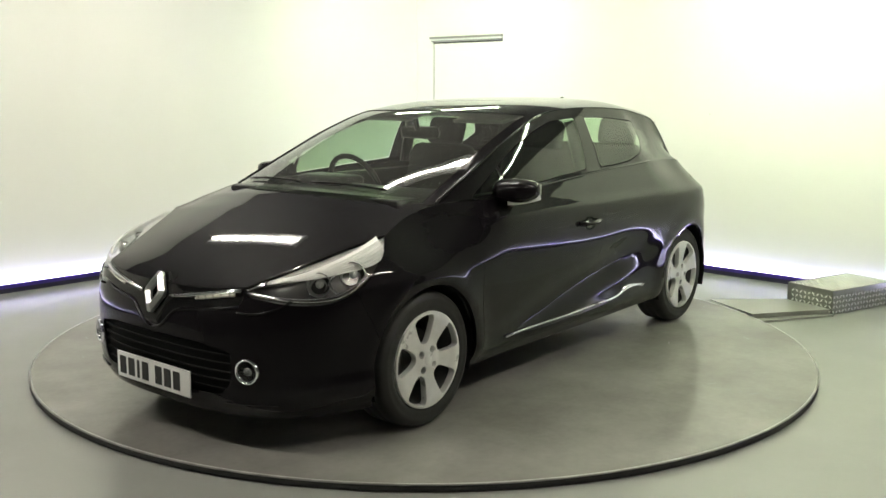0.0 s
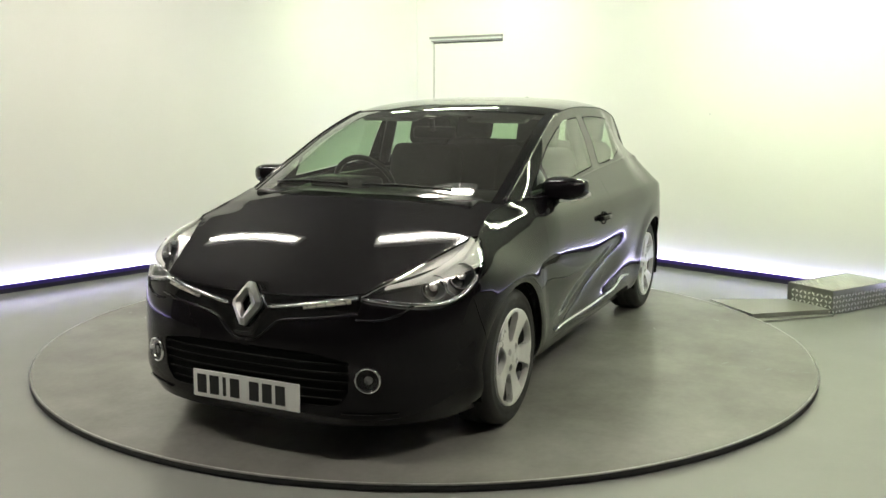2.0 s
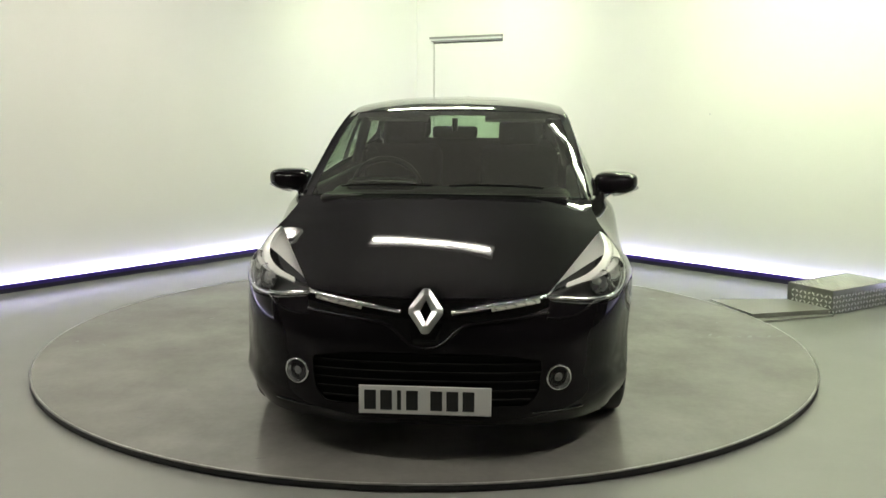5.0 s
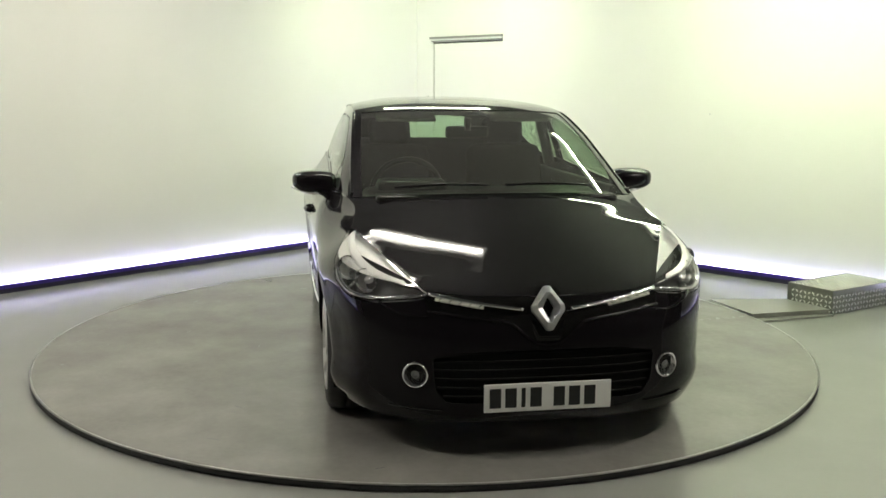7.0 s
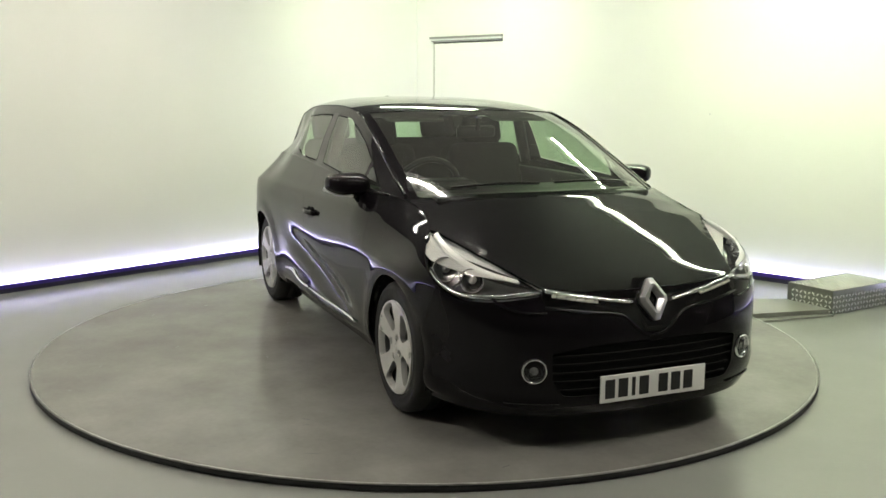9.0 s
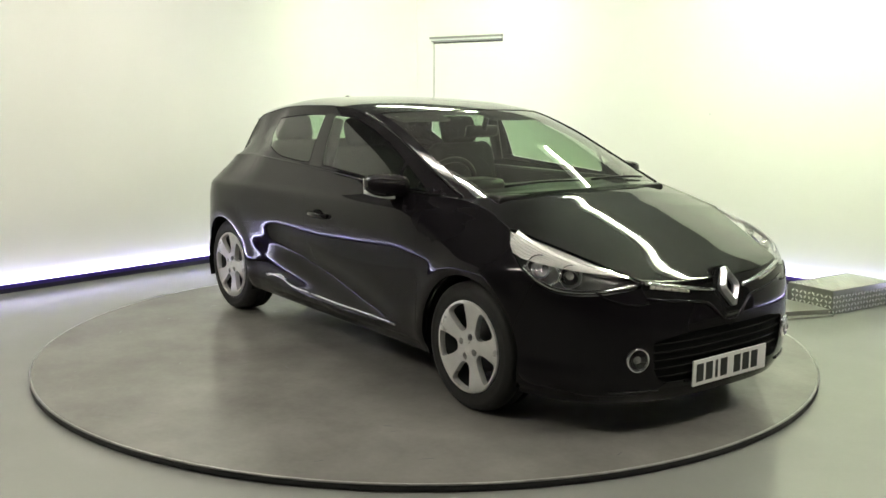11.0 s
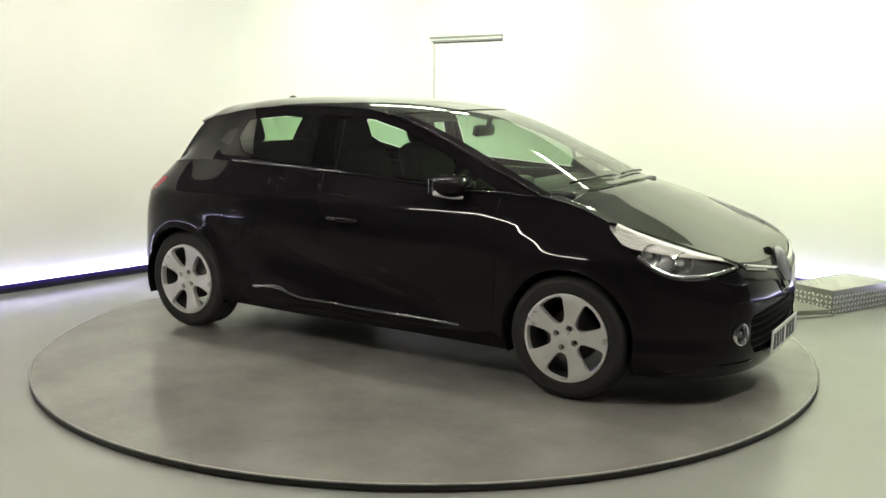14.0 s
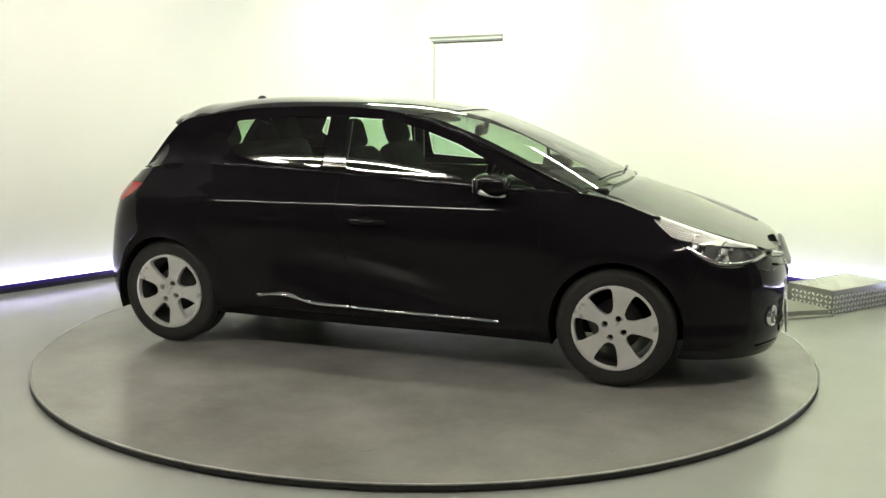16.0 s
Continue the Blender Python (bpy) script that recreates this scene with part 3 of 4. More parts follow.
    liner = [[(x, y * 0.97, z - 0.03) for x, y, z in p] for p in sheet(3.0, 7.0, -1, 1)]
    polys_part("headlining", liner, M_LINER, car, "grey fabric headlining")
    # the cabin's sides
    su = np.linspace(0, 7.95, 180)
    cabin = grid_polys([[side_glass(u, v) for u in su] for v in np.linspace(0, 1, 26)])
    win_f, cabin = panel(cabin, outline((0.595, 0.990), (-0.195, 1.042), (-0.222, 1.318), (0.02, 1.307), (0.22, 1.257), (0.42, 1.188), (0.595, 1.107)), 0.006)
    win_q, cabin = panel(cabin, outline((0.625, 0.988), (0.625, 1.090), (0.80, 1.005), (0.86, 0.975)), 0.006)
    win_r, cabin = panel(cabin, outline((-0.345, 1.047), (-0.335, 1.318), (-0.60, 1.315), (-0.925, 1.287), (-0.985, 1.180), (-0.90, 1.108), (-0.72, 1.062), (-0.50, 1.048)), 0.006)
    win_c, cabin = cut(cabin, outline((-1.010, 1.235), (-1.055, 1.130), (-1.165, 1.155), (-1.10, 1.222)))
    pillar, cabin = cut(cabin, outline((-0.19, 1.03), (-0.215, 1.33), (-0.330, 1.33), (-0.340, 1.03)))
    hull("cabin_side", cabin, M_PAINT, car)
    hull("door_pillar", pillar, M_GLOSS, car, "piano black door pillar")
    for k in (0, 1):
        g = (lambda p: p) if k == 0 else flipped
        polys_part("front_window", g(win_f), M_GLASS, doors[0][k])
        polys_part("mirror_window", g(win_q), M_GLASS, doors[0][k])
        polys_part("rear_door_window", g(win_r), M_GLASS, doors[1][k])
        polys_part("quarter_window", g(win_c), M_GLOSS, doors[1][k])
    return lamp, mouth, band, doors


def at_flank(x, z, side, off=0.0):
    """A point on the flank."""
    return Vector((x, side * (float(half_width(np.array(x), np.array(z))) + off), z))


def at_nose(y, z, off=0.0):
    """A point on the rounded front end, off metres proud of it."""
    x0 = X_FRONT
    end = float(nose(z))
    x = end
    for _ in range(12):
        w = float(half_width(np.array(x), np.array(z)))
        x = x0 + (end - x0) * max(0.0, 1 - min(1.0, abs(y) / w) ** N_FRONT) ** (1 / N_FRONT)
    return Vector((x + off, y, z))


def build_wheels(car):
    tyre = lathe([(0.205, -0.195), (0.222, -0.203), (0.262, -0.205), (0.288, -0.196), (0.303, -0.175), (0.3045, -0.14), (0.301, -0.137), (0.301, -0.131), (0.3045, -0.128), (0.3045, -0.085), (0.301, -0.082), (0.301, -0.076), (0.3045, -0.073),
                  (0.3045, -0.045), (0.302, -0.030), (0.297, -0.014), (0.288, -0.004), (0.275, 0.001), (0.268, 0.0045), (0.262, 0.002), (0.245, 0.005), (0.228, 0.003), (0.219, -0.002), (0.213, -0.010)], 72)
    barrel = lathe([(0.211, -0.006), (0.215, -0.004), (0.217, -0.008), (0.213, -0.016), (0.203, -0.022), (0.198, -0.04), (0.188, -0.07), (0.186, -0.16), (0.208, -0.195)], 72)
    disc = lathe([(0.0001, -0.085), (0.06, -0.085), (0.065, -0.095), (0.13, -0.095), (0.13, -0.115), (0.0001, -0.115)], 40)
    rr = np.r_[np.linspace(0.004, 0.03, 4), np.linspace(0.04, 0.2125, 30)]
    rows = []
    for i in range(161):
        a = 2 * math.pi * i / 160
        rows.append([(float(r) * math.cos(a), float(curve(r, (0.0, -0.012), (0.05, -0.014), (0.08, -0.018), (0.14, -0.012), (0.195, -0.006), (0.2125, -0.009))), float(r) * math.sin(a)) for r in rr])
    face = grid_polys(rows)

    def hole(x, y, z):
        r, a = np.hypot(x, z), np.arctan2(z, x)
        step = 2 * math.pi / 5
        b = np.abs((a + math.pi / 2 + step / 2) % step - step / 2)
        half = curve(r, (0.07, 0.028), (0.10, 0.028), (0.15, 0.037), (0.18, 0.045), (0.2, 0.051))
        off = r * np.sin(np.clip(step / 2 - b, 0, 1.2))
        wide = r * math.sin(step / 2) - half
        k = 0.007
        e1, e2, e3 = 0.074 - r, r - 0.202, off - wide
        return np.log(np.exp(e1 / k) + np.exp(e2 / k) + np.exp(e3 / k)) * k

    def bolts(x, y, z):
        return np.min([np.hypot(x - 0.050 * math.cos(t), z - 0.050 * math.sin(t)) - 0.0160 for t in [radians(45 + 90 * j) for j in range(4)]], axis=0)
    _, face = cut(face, hole)
    _, face = cut(face, bolts)
    meshes = {}
    for x, y, side, roll in ((AXLE_F, 0.838, 1, 10), (AXLE_F, 0.838, -1, 24), (AXLE_R, 0.815, 1, 40), (AXLE_R, 0.815, -1, 17)):
        if not meshes:
            wheel = part("wheel", barrel, M_WELL, car, "silver five-spoke alloy wheel with black tyre", True)
            t = part("tyre", tyre, M_TYRE, wheel, "black rubber tyre", True)
            f = polys_part("spokes", face, M_ALLOY, wheel, "silver painted spokes")
            s = f.modifiers.new("thickness", "SOLIDIFY")
            s.thickness, s.offset = 0.030, 0
            b = f.modifiers.new("edge", "BEVEL")
            b.width, b.segments, b.limit_method, b.angle_limit = 0.003, 2, "ANGLE", radians(50)
            part("rim_lip", lathe([(0.203, -0.006), (0.208, 0.002), (0.213, 0.0025), (0.2165, -0.004)], 72), M_ALLOY, wheel, "", True)
            part("brake_disc", disc, M_BARREL, wheel, "dull grey brake disc", True)
            part("centre_cap", lathe([(0.0001, 0.004), (0.024, 0.003), (0.028, -0.001), (0.029, -0.012)], 24), M_ALLOY, wheel, "", True)
            for j in range(4):
                bo = part("bolt", lathe([(0.0001, -0.014), (0.006, -0.014), (0.0075, -0.018), (0.0075, -0.035)], 12), M_TRIM, wheel, "", True)
                bo.location = (0.050 * math.cos(radians(45 + 90 * j)), -0.010, 0.050 * math.sin(radians(45 + 90 * j)))
            part("caliper", boxed((0.105, -0.10, 0.03), (0.05, 0.06, 0.14), 0.01), M_BARREL, wheel)
            meshes["wheel"] = wheel
            first = wheel
            first.matrix_basis = pose(x, y, HUB, 0, roll, 0)
        else:
            w = copy_thing(first, pose(x, side * y, HUB, 0, roll, 0) if side > 0 else pose(x, side * y, HUB, 0, roll, 180))
            w.parent = car
    for x in (AXLE_F, AXLE_R):
        for s in (1, -1):
            bm = bmesh.new()
            ring = [[bm.verts.new((x + 0.340 * math.cos(radians(a)), s * y, HUB + 0.340 * math.sin(radians(a)))) for y in (0.50, 0.60, 0.72, 0.822)] for a in range(-20, 201, 10)]
            for p, q in zip(ring, ring[1:]):
                for j in range(3):
                    bm.faces.new((p[j], p[j + 1], q[j + 1], q[j]))
            bm.faces.new([p[0] for p in ring])
            part("arch_liner", bm, M_SHELL, car, "matt black wheel arch liner")
    part("underbody", boxed((0.0, 0, 0.255), (3.5, 1.0, 0.11), 0.02), M_SHELL, car, "black underbody")
    part("cross_member", boxed((0.0, 0, 0.235), (1.7, 1.5, 0.06), 0.02), M_SHELL, car)
    part("exhaust_box", boxed((-1.45, 0.1, 0.26), (0.3, 0.7, 0.12), 0.04), M_SHELL, car)


def build_front(car, lamp, mouth):
    # headlamps: clear lens over a dark bowl with reflectors
    for s in (1, -1):
        g = (lambda p: p) if s > 0 else flipped
        head = polys_part("headlamp", g([[(x - 0.055 + 0.02 * (2.0 - x), y - 0.045, z - 0.022) for x, y, z in p] for p in lamp]), M_BOWL, car, "clear headlamp with bright reflectors")
        polys_part("lens", g(lamp), M_LENS, head, "clear plastic lens")
        # bright upper strip and its ribs
        strip, low = cut([[(x - 0.012, y - 0.012, z - 0.010) for x, y, z in p] for p in lamp], lambda x, y, z: np.clip(y + 0.012 - lamp_edge(x + 0.012), 0, 1) * 0.55 + np.clip(z_top(x + 0.012) - z - 0.010, 0, 1) - 0.010 - 0.22 * np.clip(1.90 - x, 0, 0.34))
        polys_part("indicator", g(strip), M_AMBERWHITE, head, "bright silver indicator reflector")
        for k in range(7):
            bm = bmesh.new()
            last = None
            for i in range(15):
                x = 1.50 + 0.45 * i / 14
                drop = (0.004 + 0.0100 * k) * min(1.0, max(0.06, (1.94 - x) / 0.34))
                z = float(z_top(x)) - drop
                a, b = at_lamp(x, z), at_lamp(x - 0.016, z + 0.011)
                pair = [bm.verts.new((a.x - 0.003, s * (a.y - 0.004), z)), bm.verts.new((b.x, s * (b.y - 0.018), z + 0.011)), bm.verts.new((b.x, s * (b.y - 0.019), z + 0.008)), bm.verts.new((a.x - 0.005, s * (a.y - 0.006), z - 0.003))]
                if last:
                    for n in range(4):
                        bm.faces.new((last[n], last[(n + 1) % 4], pair[(n + 1) % 4], pair[n]))
                last = pair
            bmesh.ops.recalc_face_normals(bm, faces=bm.faces)
            part("reflector_rib", bm, M_AMBERWHITE, head)
        for x, z, r in ((1.70, 0.725, 0.052), (1.83, 0.695, 0.050)):
            q = at_lamp(x, z)
            bowl = part("reflector", lathe([(r, 0.0), (r * 1.06, 0.004), (r * 1.02, 0.010), (r * 0.97, 0.008), (r * 0.8, -0.022), (r * 0.45, -0.040), (0.0001, -0.046)], 36), M_CHROME, head, "chrome reflector bowl", True)
            aim = Vector((0.80, 0.55 * s, 0.0)).to_track_quat("Y", "Z").to_matrix().to_4x4()
            bowl.matrix_basis = Matrix.Translation((q.x - 0.030, s * (q.y - 0.030), q.z)) @ aim
            bulb = part("bulb", lathe([(0.0001, 0.004), (0.012, 0.0), (0.017, -0.012), (0.017, -0.03)], 20), M_CLEARWHITE if x > 1.75 else M_SATIN, bowl, "", True)
            bulb.location = (0, 0, 0)
        pts = []
        for i in range(26):
            x = 1.635 + 0.365 * i / 25
            z = float(headlamp_low(x)) + 0.013
            q = at_lamp(x, z)
            pts.append((q.x - 0.010, s * (q.y - 0.010), q.z))
        tube(pts, 0.0105, "light_guide", M_CHROME, head, "bright curved light guide")
        pts = []
        for i in range(10):
            z = 0.655 + 0.075 * i / 9
            x = 1.765 + 0.03 * math.sin(i / 9 * 3.1)
            q = at_lamp(x, z)
            pts.append((q.x - 0.016, s * (q.y - 0.016), q.z))
        tube(pts, 0.0065, "divider", M_CHROME, head)
    # lower grille slats
    for k in range(6):
        z = 0.268 + 0.036 * k
        w = float(curve(z, (0.24, 0.39), (0.30, 0.435), (0.43, 0.445), (0.47, 0.40)))
        tube([at_nose(w * (i / 12 - 1), z, -0.016) for i in range(25)], 0.006, "grille_slat", M_SHELL, car, "", 0.9)
    polys_part("grille_backing", [[(x - 0.045, y, z) for x, y, z in p] for p in mouth + flipped(mouth)], M_SHELL, car, "black grille backing")
    # chrome strips beside the badge and the lamp clusters under them
    for s in (1, -1):
        tube([at_nose(s * y, 0.618 + 0.055 * ((y - 0.10) / 0.36) ** 1.1, 0.008) for y in np.linspace(0.10, 0.465, 14)], 0.0105, "chrome_strip", M_CHROME, car, "chrome grille strip", 0.8)
        drl = tube([at_nose(s * y, 0.604 + 0.055 * ((y - 0.10) / 0.36) ** 1.1, 0.004) for y in np.linspace(0.255, 0.44, 8)], 0.010, "running_light", M_DRL, car, "clear running light cluster", 0.7)
        for i in range(5):
            y = 0.27 + 0.038 * i
            p = at_nose(s * y, 0.604 + 0.055 * ((y - 0.10) / 0.36) ** 1.1, 0.006)
            part("cell", boxed(p, (0.012, 0.014, 0.011), 0.002), M_TRIM, drl)
        lip = [(0.0, 0.480), (0.025, 0.481), (0.050, 0.486), (0.085, 0.512), (0.120, 0.545), (0.145, 0.564), (0.170, 0.572), (0.20, 0.577), (0.26, 0.584), (0.32, 0.590), (0.40, 0.601), (0.474, 0.613)]
        tube([at_nose(s * y, z, 0.001) for y, z in lip], 0.0085, "bumper_lip", M_PAINT, car, "glossy black lip under the grille panel", 0.8)
        tube([at_nose(s * y, z, 0.002) for y, z in ((0.47, 0.592), (0.52, 0.588), (0.57, 0.594), (0.62, 0.612), (0.66, 0.642))], 0.007, "lamp_ledge", M_PAINT, car, "", 0.7)
        # fog lamps
        p = at_nose(s * 0.520, 0.357, 0.0)
        aim = Vector((0.90, 0.30 * s, 0.0)).to_track_quat("Y", "Z").to_matrix().to_4x4()
        fog = part("fog_lamp", lathe([(0.044, -0.004), (0.045, 0.003), (0.048, 0.006), (0.052, 0.003), (0.053, -0.012)], 36), M_CHROME, car, "round fog lamp with chrome ring", True)
        fog.matrix_basis = Matrix.Translation(p + Vector((0.006, s * 0.002, 0))) @ aim
        part("fog_bowl", lathe([(0.045, 0.0), (0.037, -0.014), (0.020, -0.026), (0.0001, -0.028)], 30), M_CHROME, fog, "", True)
        part("fog_bulb", lathe([(0.0001, 0.0), (0.015, -0.003), (0.021, -0.012), (0.021, -0.026)], 20), M_BOWL, fog, "", True)
        part("fog_lens", lathe([(0.0001, 0.006), (0.022, 0.005), (0.045, 0.0)], 30), M_LENS, fog, "", True)
        tube([at_nose(s * y, 0.215 + 0.02 * (y - 0.4), 0.003) for y in np.linspace(0.42, 0.62, 8)], 0.006, "splitter_edge", M_GLOSS, car, "", 0.6)
    # badge: a plain lozenge ring on a dark shield
    bm = bmesh.new()
    rings = []
    for w, h, d in ((0.066, 0.089, -0.012), (0.066, 0.089, 0.004), (0.046, 0.062, 0.016), (0.024, 0.046, 0.006), (0.022, 0.043, -0.004)):
        ring = []
        for y, z in ((0, 1), (0.20, 0.98), (1, 0.12), (1, -0.12), (0.20, -0.98), (0, -1), (-0.20, -0.98), (-1, -0.12), (-1, 0.12), (-0.20, 0.98)):
            sy, sz = (y, z) if d != 0.006 and d != -0.004 else ((y if abs(y) == 1 else 0.0) * 1.0, (1 if z > 0.5 else -1 if z < -0.5 else 0.0))
            ring.append(bm.verts.new((d, sy * w, sz * h)))
        rings.append(ring)
    for p, q in zip(rings, rings[1:]):
        for i in range(10):
            bm.faces.new((p[i], p[(i + 1) % 10], q[(i + 1) % 10], q[i]))
    bmesh.ops.remove_doubles(bm, verts=bm.verts, dist=1e-4)
    bmesh.ops.recalc_face_normals(bm, faces=bm.faces)
    badge = part("badge", bm, M_SATIN, car, "satin chrome lozenge badge")
    badge.matrix_basis = pose(2.091, 0, 0.623, 0, -22, 0)
    bm = bmesh.new()
    shield = [(-0.040, 0.112), (0.040, 0.112), (0.112, 0.028), (0.048, -0.118), (-0.048, -0.118), (-0.112, 0.030)]
    for d, k in ((-0.05, 1.0), (0.0, 1.0), (0.010, 0.9)):
        shield_row = [bm.verts.new((d, y * k, z * k)) for y, z in shield]
        if d > -0.05:
            for i in range(6):
                bm.faces.new((last[i], last[(i + 1) % 6], shield_row[(i + 1) % 6], shield_row[i]))
        last = shield_row
    bm.faces.new(last)
    bmesh.ops.bevel(bm, geom=bm.edges[:], offset=0.004, segments=2, affect="EDGES")
    bmesh.ops.recalc_face_normals(bm, faces=bm.faces)
    sh = part("badge_shield", bm, M_GLOSS, car, "piano black badge shield")
    sh.matrix_basis = pose(2.068, 0, 0.605, 0, -24, 0)
    # number plate with plain bars
    plate = part("number_plate", boxed((2.118, 0, 0.271), (0.008, 0.520, 0.115), 0.003), M_WHITE, car, "white number plate with black bars")
    y = -0.215
    for i in range(7):
        part("bar", boxed((2.1228, y, 0.271), (0.002, 0.046 if i != 2 else 0.016, 0.079)), M_INK, plate)
        y += (0.046 if i not in (1, 2) else 0.034) + 0.017 + (0.032 if i == 3 else 0)


def at_lamp(x, z):
    """A point on the lamp's part of the front corner."""
    end = float(nose(z))
    a = max(0.0, min(0.9999, (x - X_FRONT) / (end - X_FRONT)))
    return Vector((x, float(half_width(np.array(x), np.array(z))) * (1 - a ** N_FRONT) ** (1 / N_FRONT), z))


def build_details(car, doors):
    for k, s in ((0, 1), (1, -1)):
        # mirrors
        bm = bmesh.new()
        bmesh.ops.create_uvsphere(bm, u_segments=28, v_segments=18, radius=1.0)
        for v in bm.verts:
            x, y, z = v.co
            fwd = 0.105 if x > 0 else 0.082
            v.co = Vector((math.copysign(abs(x) ** 0.8, x) * fwd * (1 - 0.25 * y), math.copysign(abs(y) ** 0.62, y) * 0.112, math.copysign(abs(z) ** 0.58, z) * (0.058 - 0.010 * y) + 0.008 * y))
            v.co.y *= s
        bmesh.ops.recalc_face_normals(bm, faces=bm.faces)
        mir = part("door_mirror", bm, M_PAINT, car, "glossy black door mirror", True)
        mir.matrix_basis = pose(0.645, s * 0.862, 0.996, 0, 0, -8 * s)
        tube([(0.075 - 0.105 * (i / 7), s * (-0.005 + 0.112 * i / 7), -0.050 + 0.026 * (i / 7) ** 2) for i in range(8)], 0.014, "indicator", M_CLEARWHITE, mir, "clear mirror indicator", 0.9)
        part("mirror_glass", boxed((-0.072, s * 0.003, 0.002), (0.006, 0.14, 0.068), 0.002), M_MIRROR, mir)
        tube([(0.03, -s * 0.150, -0.125), (0.025, -s * 0.125, -0.095), (0.01, -s * 0.09, -0.068), (-0.01, -s * 0.04, -0.040)], 0.031, "mirror_foot", M_TRIM, mir)
        # door handles
        cup = part("handle_cup", lathe([(0.0001, -0.004), (0.03, -0.004), (0.046, 0.0), (0.050, 0.003)], 28), M_SHELL, doors[0][k], "dark handle recess", True)
        p = at_flank(-0.03, 0.772, s, 0.0)
        cup.matrix_basis = Matrix.Translation(p + Vector((0, s * 0.001, 0))) @ pose(0, 0, 0, 4 * s, 0, 0 if s > 0 else 180) @ Matrix.Diagonal((1.0, 1, 0.72, 1))
        tube([at_flank(0.085 - 0.205 * i / 7, 0.778, s, 0.010 + 0.022 * math.sin(math.pi * i / 7)) for i in range(8)], 0.012, "handle", M_PAINT, doors[0][k], "black door handle", 1.2)
        # bright strips low on the doors
        for d, x0, x1 in ((0, 0.70, -0.125), (1, -0.135, -0.70)):
            pts = []
            for i in range(14):
                x = x0 + (x1 - x0) * i / 13
                z = float(curve(x, (-0.70, 0.335), (-0.58, 0.345), (-0.48, 0.338), (-0.40, 0.318), (-0.13, 0.306), (0.70, 0.290)))
                pts.append(at_flank(x, z, s, 0.003))
            tube(pts, 0.0085, "sill_strip", M_CHROME, doors[d][k], "chrome door strip", 0.9)
        pts = [at_flank(x, float(curve(x, (-0.70, 0.325), (-0.58, 0.350), (-0.48, 0.350), (-0.42, 0.322))), s, 0.002) for x in np.linspace(-0.69, -0.42, 10)]
        tube(pts, 0.007, "strip_tip", M_CHROME, doors[1][k], "", 0.9)
        # window seals along the belt line
        tube([Vector((x, s * (float(half_width(np.array(x), z_top(x))) - 0.006), float(z_top(x)) + 0.008)) for x in np.linspace(0.95, -0.95, 26)], 0.006, "window_seal", M_GLOSS, car, "black belt line seal")
        tube([Vector(upper(0.15 + 0.03 * math.sin(i / 8 * 3.14), ((0.04 if s > 0 else -0.72) + 0.64 * i / 8))) + Vector((0.006, 0, 0.012)) for i in range(9)], 0.006, "wiper", M_TRIM, car, "black wiper blade")
        tube([Vector(upper(u, 0.955)) * 1 if s > 0 else Vector((upper(u, 0.955)[0], -upper(u, 0.955)[1], upper(u, 0.955)[2])) for u in np.linspace(3.1, 6.9, 26)], 0.006, "roof_gutter", M_GLOSS, car, "", 0.5)
        edge = [[float(c) for c in rail(u)] for u in np.linspace(0.05, 3.05, 30)]
        tube([Vector((x, s * (y + 0.001), z + 0.001)) for x, y, z in edge], 0.0095, "pillar_edge", M_PAINT, car, "rounded glossy black edge of the windscreen pillar")
    part("cowl", boxed((1.13, 0, 0.955), (0.16, 1.18, 0.04), 0.015), M_TRIM, car, "black cowl under the wipers")
    # aerial foot and the roof's rear edge
    bm = bmesh.new()
    bmesh.ops.create_cone(bm, cap_ends=True, segments=18, radius1=0.045, radius2=0.018, depth=0.034)
    bmesh.ops.scale(bm, vec=(1.0, 0.6, 1.0), verts=bm.verts)
    bmesh.ops.bevel(bm, geom=bm.edges[:], offset=0.005, segments=2, affect="EDGES")
    a = part("aerial", bm, M_TRIM, car, "small black roof aerial foot", True)
    a.location = (-1.10, 0, 1.412)
    bm = bmesh.new()
    rows = []
    for y in np.linspace(-0.54, 0.54, 19):
        v = abs(y) / 0.545
        x, _, z = upper(7.0, v * 0.98)
        rows.append([bm.verts.new(c) for c in ((x + 0.06, y, z + 0.012), (x - 0.03, y, z + 0.006), (x - 0.06 + 0.05 * v * v, y, z - 0.012), (x - 0.055 + 0.05 * v * v, y, z - 0.026), (x + 0.03, y, z - 0.04))])
    for p, q in zip(rows, rows[1:]):
        for i in range(5):
            bm.faces.new((p[i], p[(i + 1) % 5], q[(i + 1) % 5], q[i]))
    bm.faces.new(rows[0])
    bm.faces.new(rows[-1])
    bmesh.ops.recalc_face_normals(bm, faces=bm.faces)
    part("spoiler", bm, M_PAINT, car, "glossy black roof spoiler", True)


def seat(car, x, y, wide, heads):
    s = part("seat", boxed((x + 0.10, y, 0.50), (0.52, wide, 0.20), 0.06, None, 3), M_FABRIC, car, "charcoal fabric seat", True)
    lean = pose(0, 0, 0, 0, -18, 0)
    part("seat_back", boxed((x - 0.24, y, 0.84), (0.16, wide * 0.96, 0.62), 0.07, lean, 3), M_FABRIC, s, "", True)
    for h in heads:
        part("headrest", boxed((x - 0.345, y + h, 1.215), (0.10, 0.26, 0.18), 0.045, lean, 3), M_FABRIC, s, "", True)
        for d in (-0.06, 0.06):
            tube([(x - 0.31, y + h + d, 1.08), (x - 0.335, y + h + d, 1.18)], 0.006, "headrest_post", M_SATIN, s)


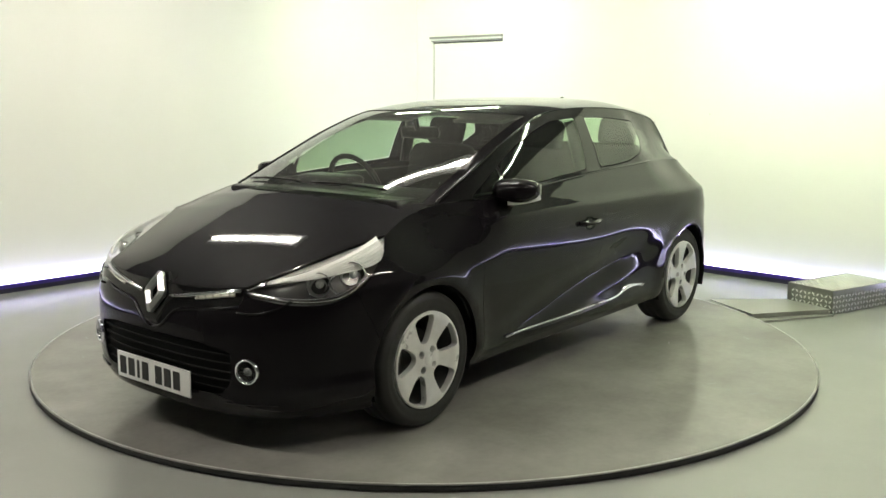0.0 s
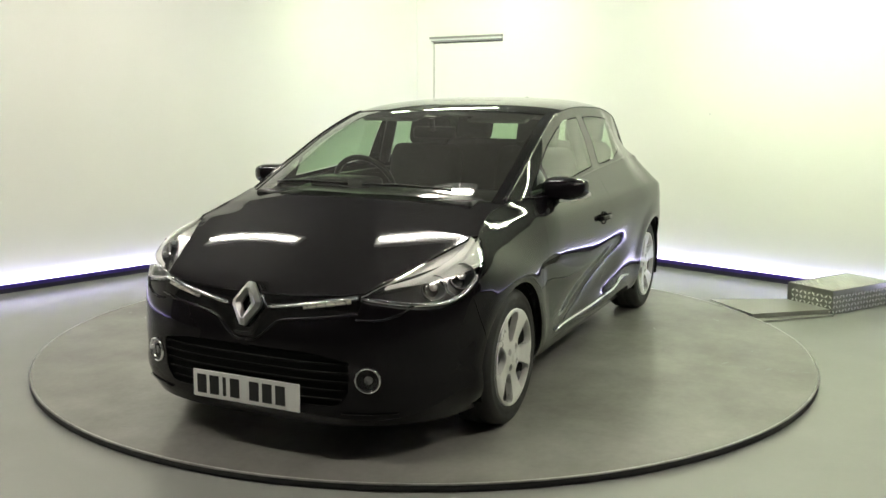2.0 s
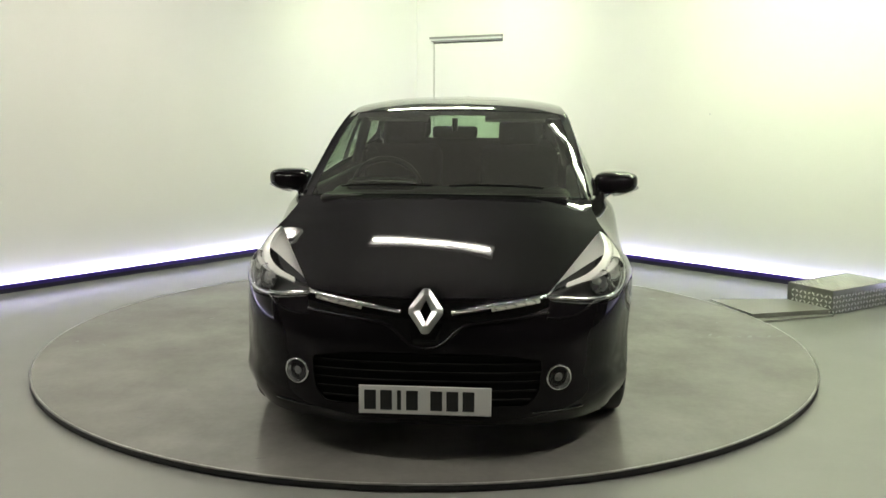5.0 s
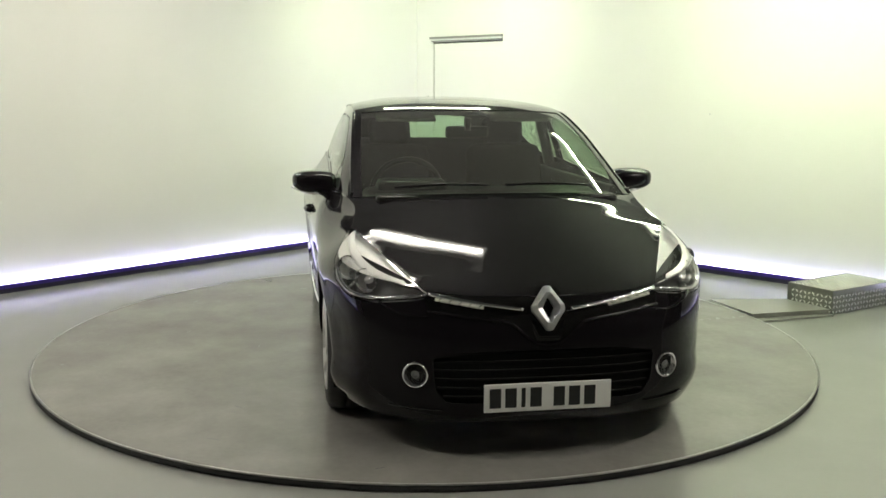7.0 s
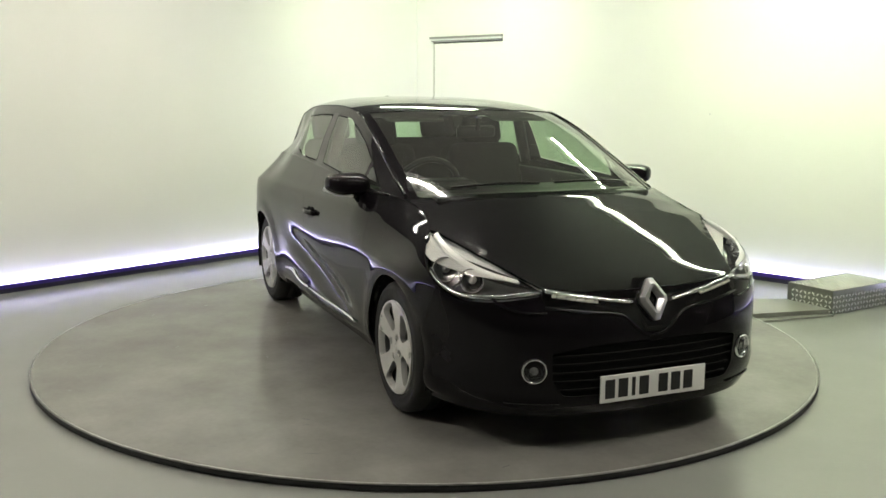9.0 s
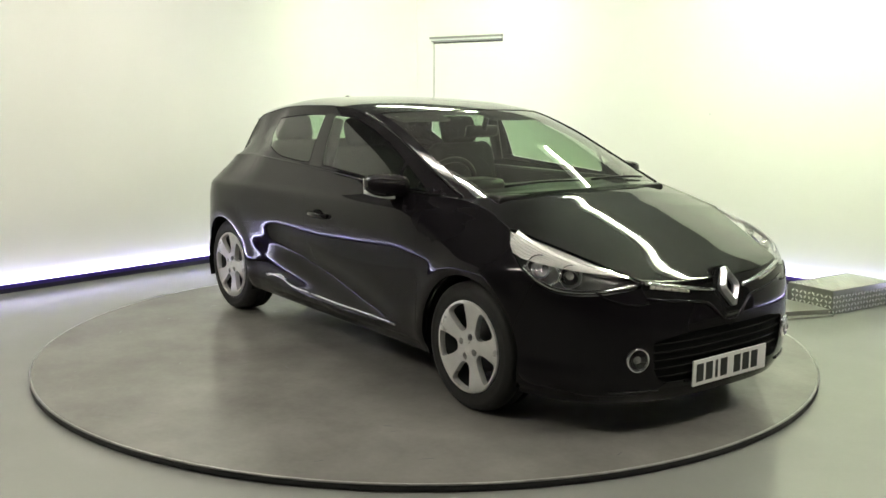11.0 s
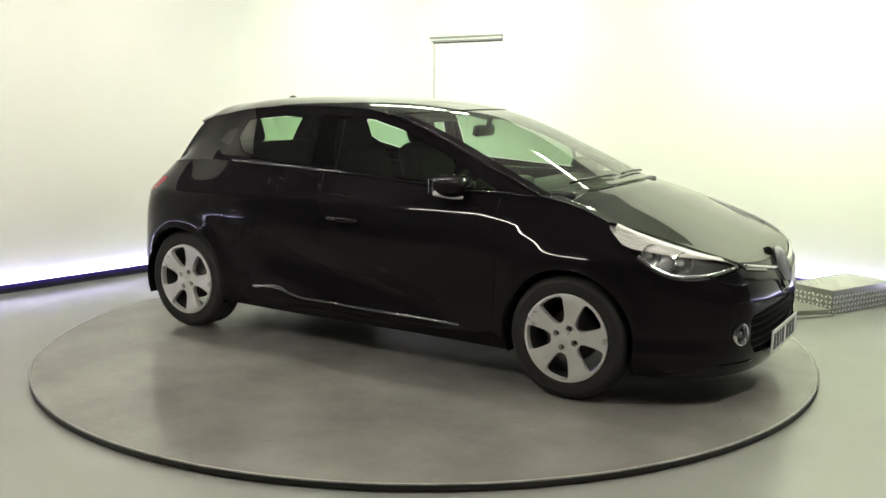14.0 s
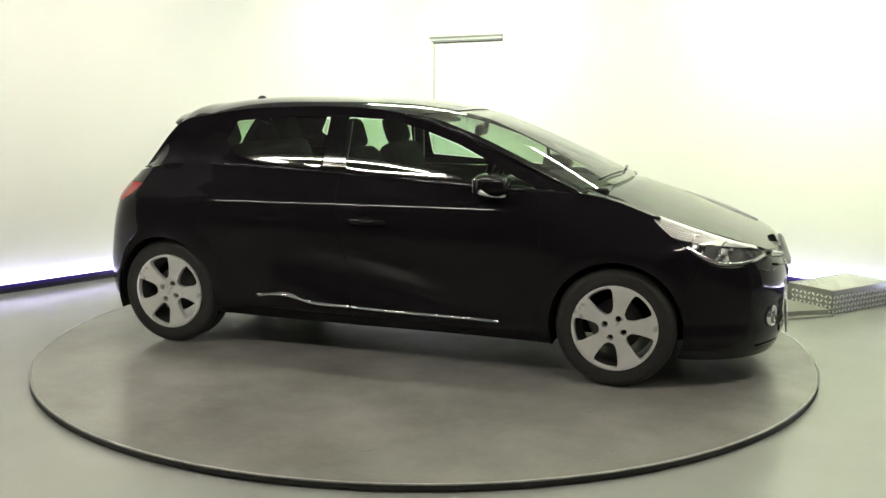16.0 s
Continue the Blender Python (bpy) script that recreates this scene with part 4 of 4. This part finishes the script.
def build_cabin(car):
    seat(car, 0.02, 0.36, 0.50, (0,))
    seat(car, 0.02, -0.36, 0.50, (0,))
    seat(car, -0.80, 0.0, 1.24, (-0.40, 0.40))
    part("dashboard", boxed((0.86, 0, 0.86), (0.46, 1.26, 0.18), 0.06, pose(0, 0, 0, 0, 8, 0), 3), M_TRIM, car, "black moulded dashboard", True)
    part("instrument_hood", boxed((0.70, -0.36, 0.965), (0.20, 0.36, 0.09), 0.035, None, 3), M_TRIM, car, "", True)
    n = 40
    rim = [(0.50 + 0.07 * math.sin(2 * math.pi * i / n), -0.36 + 0.185 * math.cos(2 * math.pi * i / n), 0.93 + 0.172 * math.sin(2 * math.pi * i / n)) for i in range(n)]
    wheel = tube(rim, 0.016, "steering_wheel", M_TRIM, car, "black steering wheel", 1.0, True)
    part("wheel_boss", boxed((0.515, -0.36, 0.92), (0.05, 0.16, 0.12), 0.025, pose(0, 0, 0, 0, 22, 0)), M_TRIM, wheel, "", True)
    for d in (-1, 1):
        tube([(0.51, -0.36, 0.925), (0.50, -0.36 + 0.18 * d, 0.935)], 0.016, "wheel_spoke", M_TRIM, wheel)
    m = part("rear_view_mirror", boxed((0.36, 0.0, 1.238), (0.04, 0.25, 0.070), 0.02, pose(0, 0, 0, 0, 8, 6)), M_TRIM, car, "black rear view mirror", True)
    tube([(0.38, 0, 1.25), (0.40, 0, 1.315)], 0.016, "mirror_stalk", M_TRIM, m)
    part("mirror_face", boxed((0.338, 0.0, 1.238), (0.004, 0.23, 0.055), 0.001, pose(0, 0, 0, 0, 8, 6)), M_MIRROR, m)
    for s in (1, -1):
        part("sun_visor", boxed((0.20, s * 0.33, 1.318), (0.16, 0.34, 0.02), 0.008, pose(0, 0, 0, 0, 12, 0)), M_LINER, car)
        part("door_card", boxed((0.0, s * 0.70, 0.72), (1.7, 0.04, 0.52), 0.02), M_TRIM, car, "black inner door lining")
        tube([(-0.27, s * 0.66, 1.02), (-0.25, s * 0.585, 1.30)], 0.035, "inner_pillar", M_TRIM, car, "", 1.0)
        part("rear_card", boxed((-1.15, s * 0.57, 0.80), (0.6, 0.05, 0.34), 0.02), M_TRIM, car)
    part("cabin_floor", boxed((-0.1, 0, 0.33), (2.4, 1.36, 0.06), 0.02), M_SHELL, car)
    part("parcel_shelf", boxed((-1.32, 0, 0.95), (0.44, 0.98, 0.03), 0.01), M_TRIM, car)
    part("bulkhead", boxed((1.04, 0, 0.66), (0.06, 1.40, 0.55), 0.02), M_SHELL, car)
    part("engine_bay", boxed((1.50, 0, 0.52), (0.70, 1.0, 0.40), 0.05), M_SHELL, car)


# ---- build ----
build_room()
build_lights()
build_step()
deck = build_turntable()
car = top("car", "glossy black five-door hatchback car on the turntable", "car")
lamp, mouth, band, doors = build_body(car)
build_wheels(car)
build_front(car, lamp, mouth)
build_details(car, doors)
build_cabin(car)


def motions():
    """The deck turns evenly and carries the car, which stands a little off its middle."""
    deck_rows, car_rows = [], []
    for i in range(33):
        t = i * 0.5
        turn = pose(0, 0, H_TABLE, 0, 0, -129.815 + 6.9122 * t)
        deck_rows.append((t, turn))
        car_rows.append((t, turn @ Matrix.Translation((-0.0793, 0.1794, 0.002))))
    walk(deck, deck_rows)
    walk(car, car_rows)


motions()
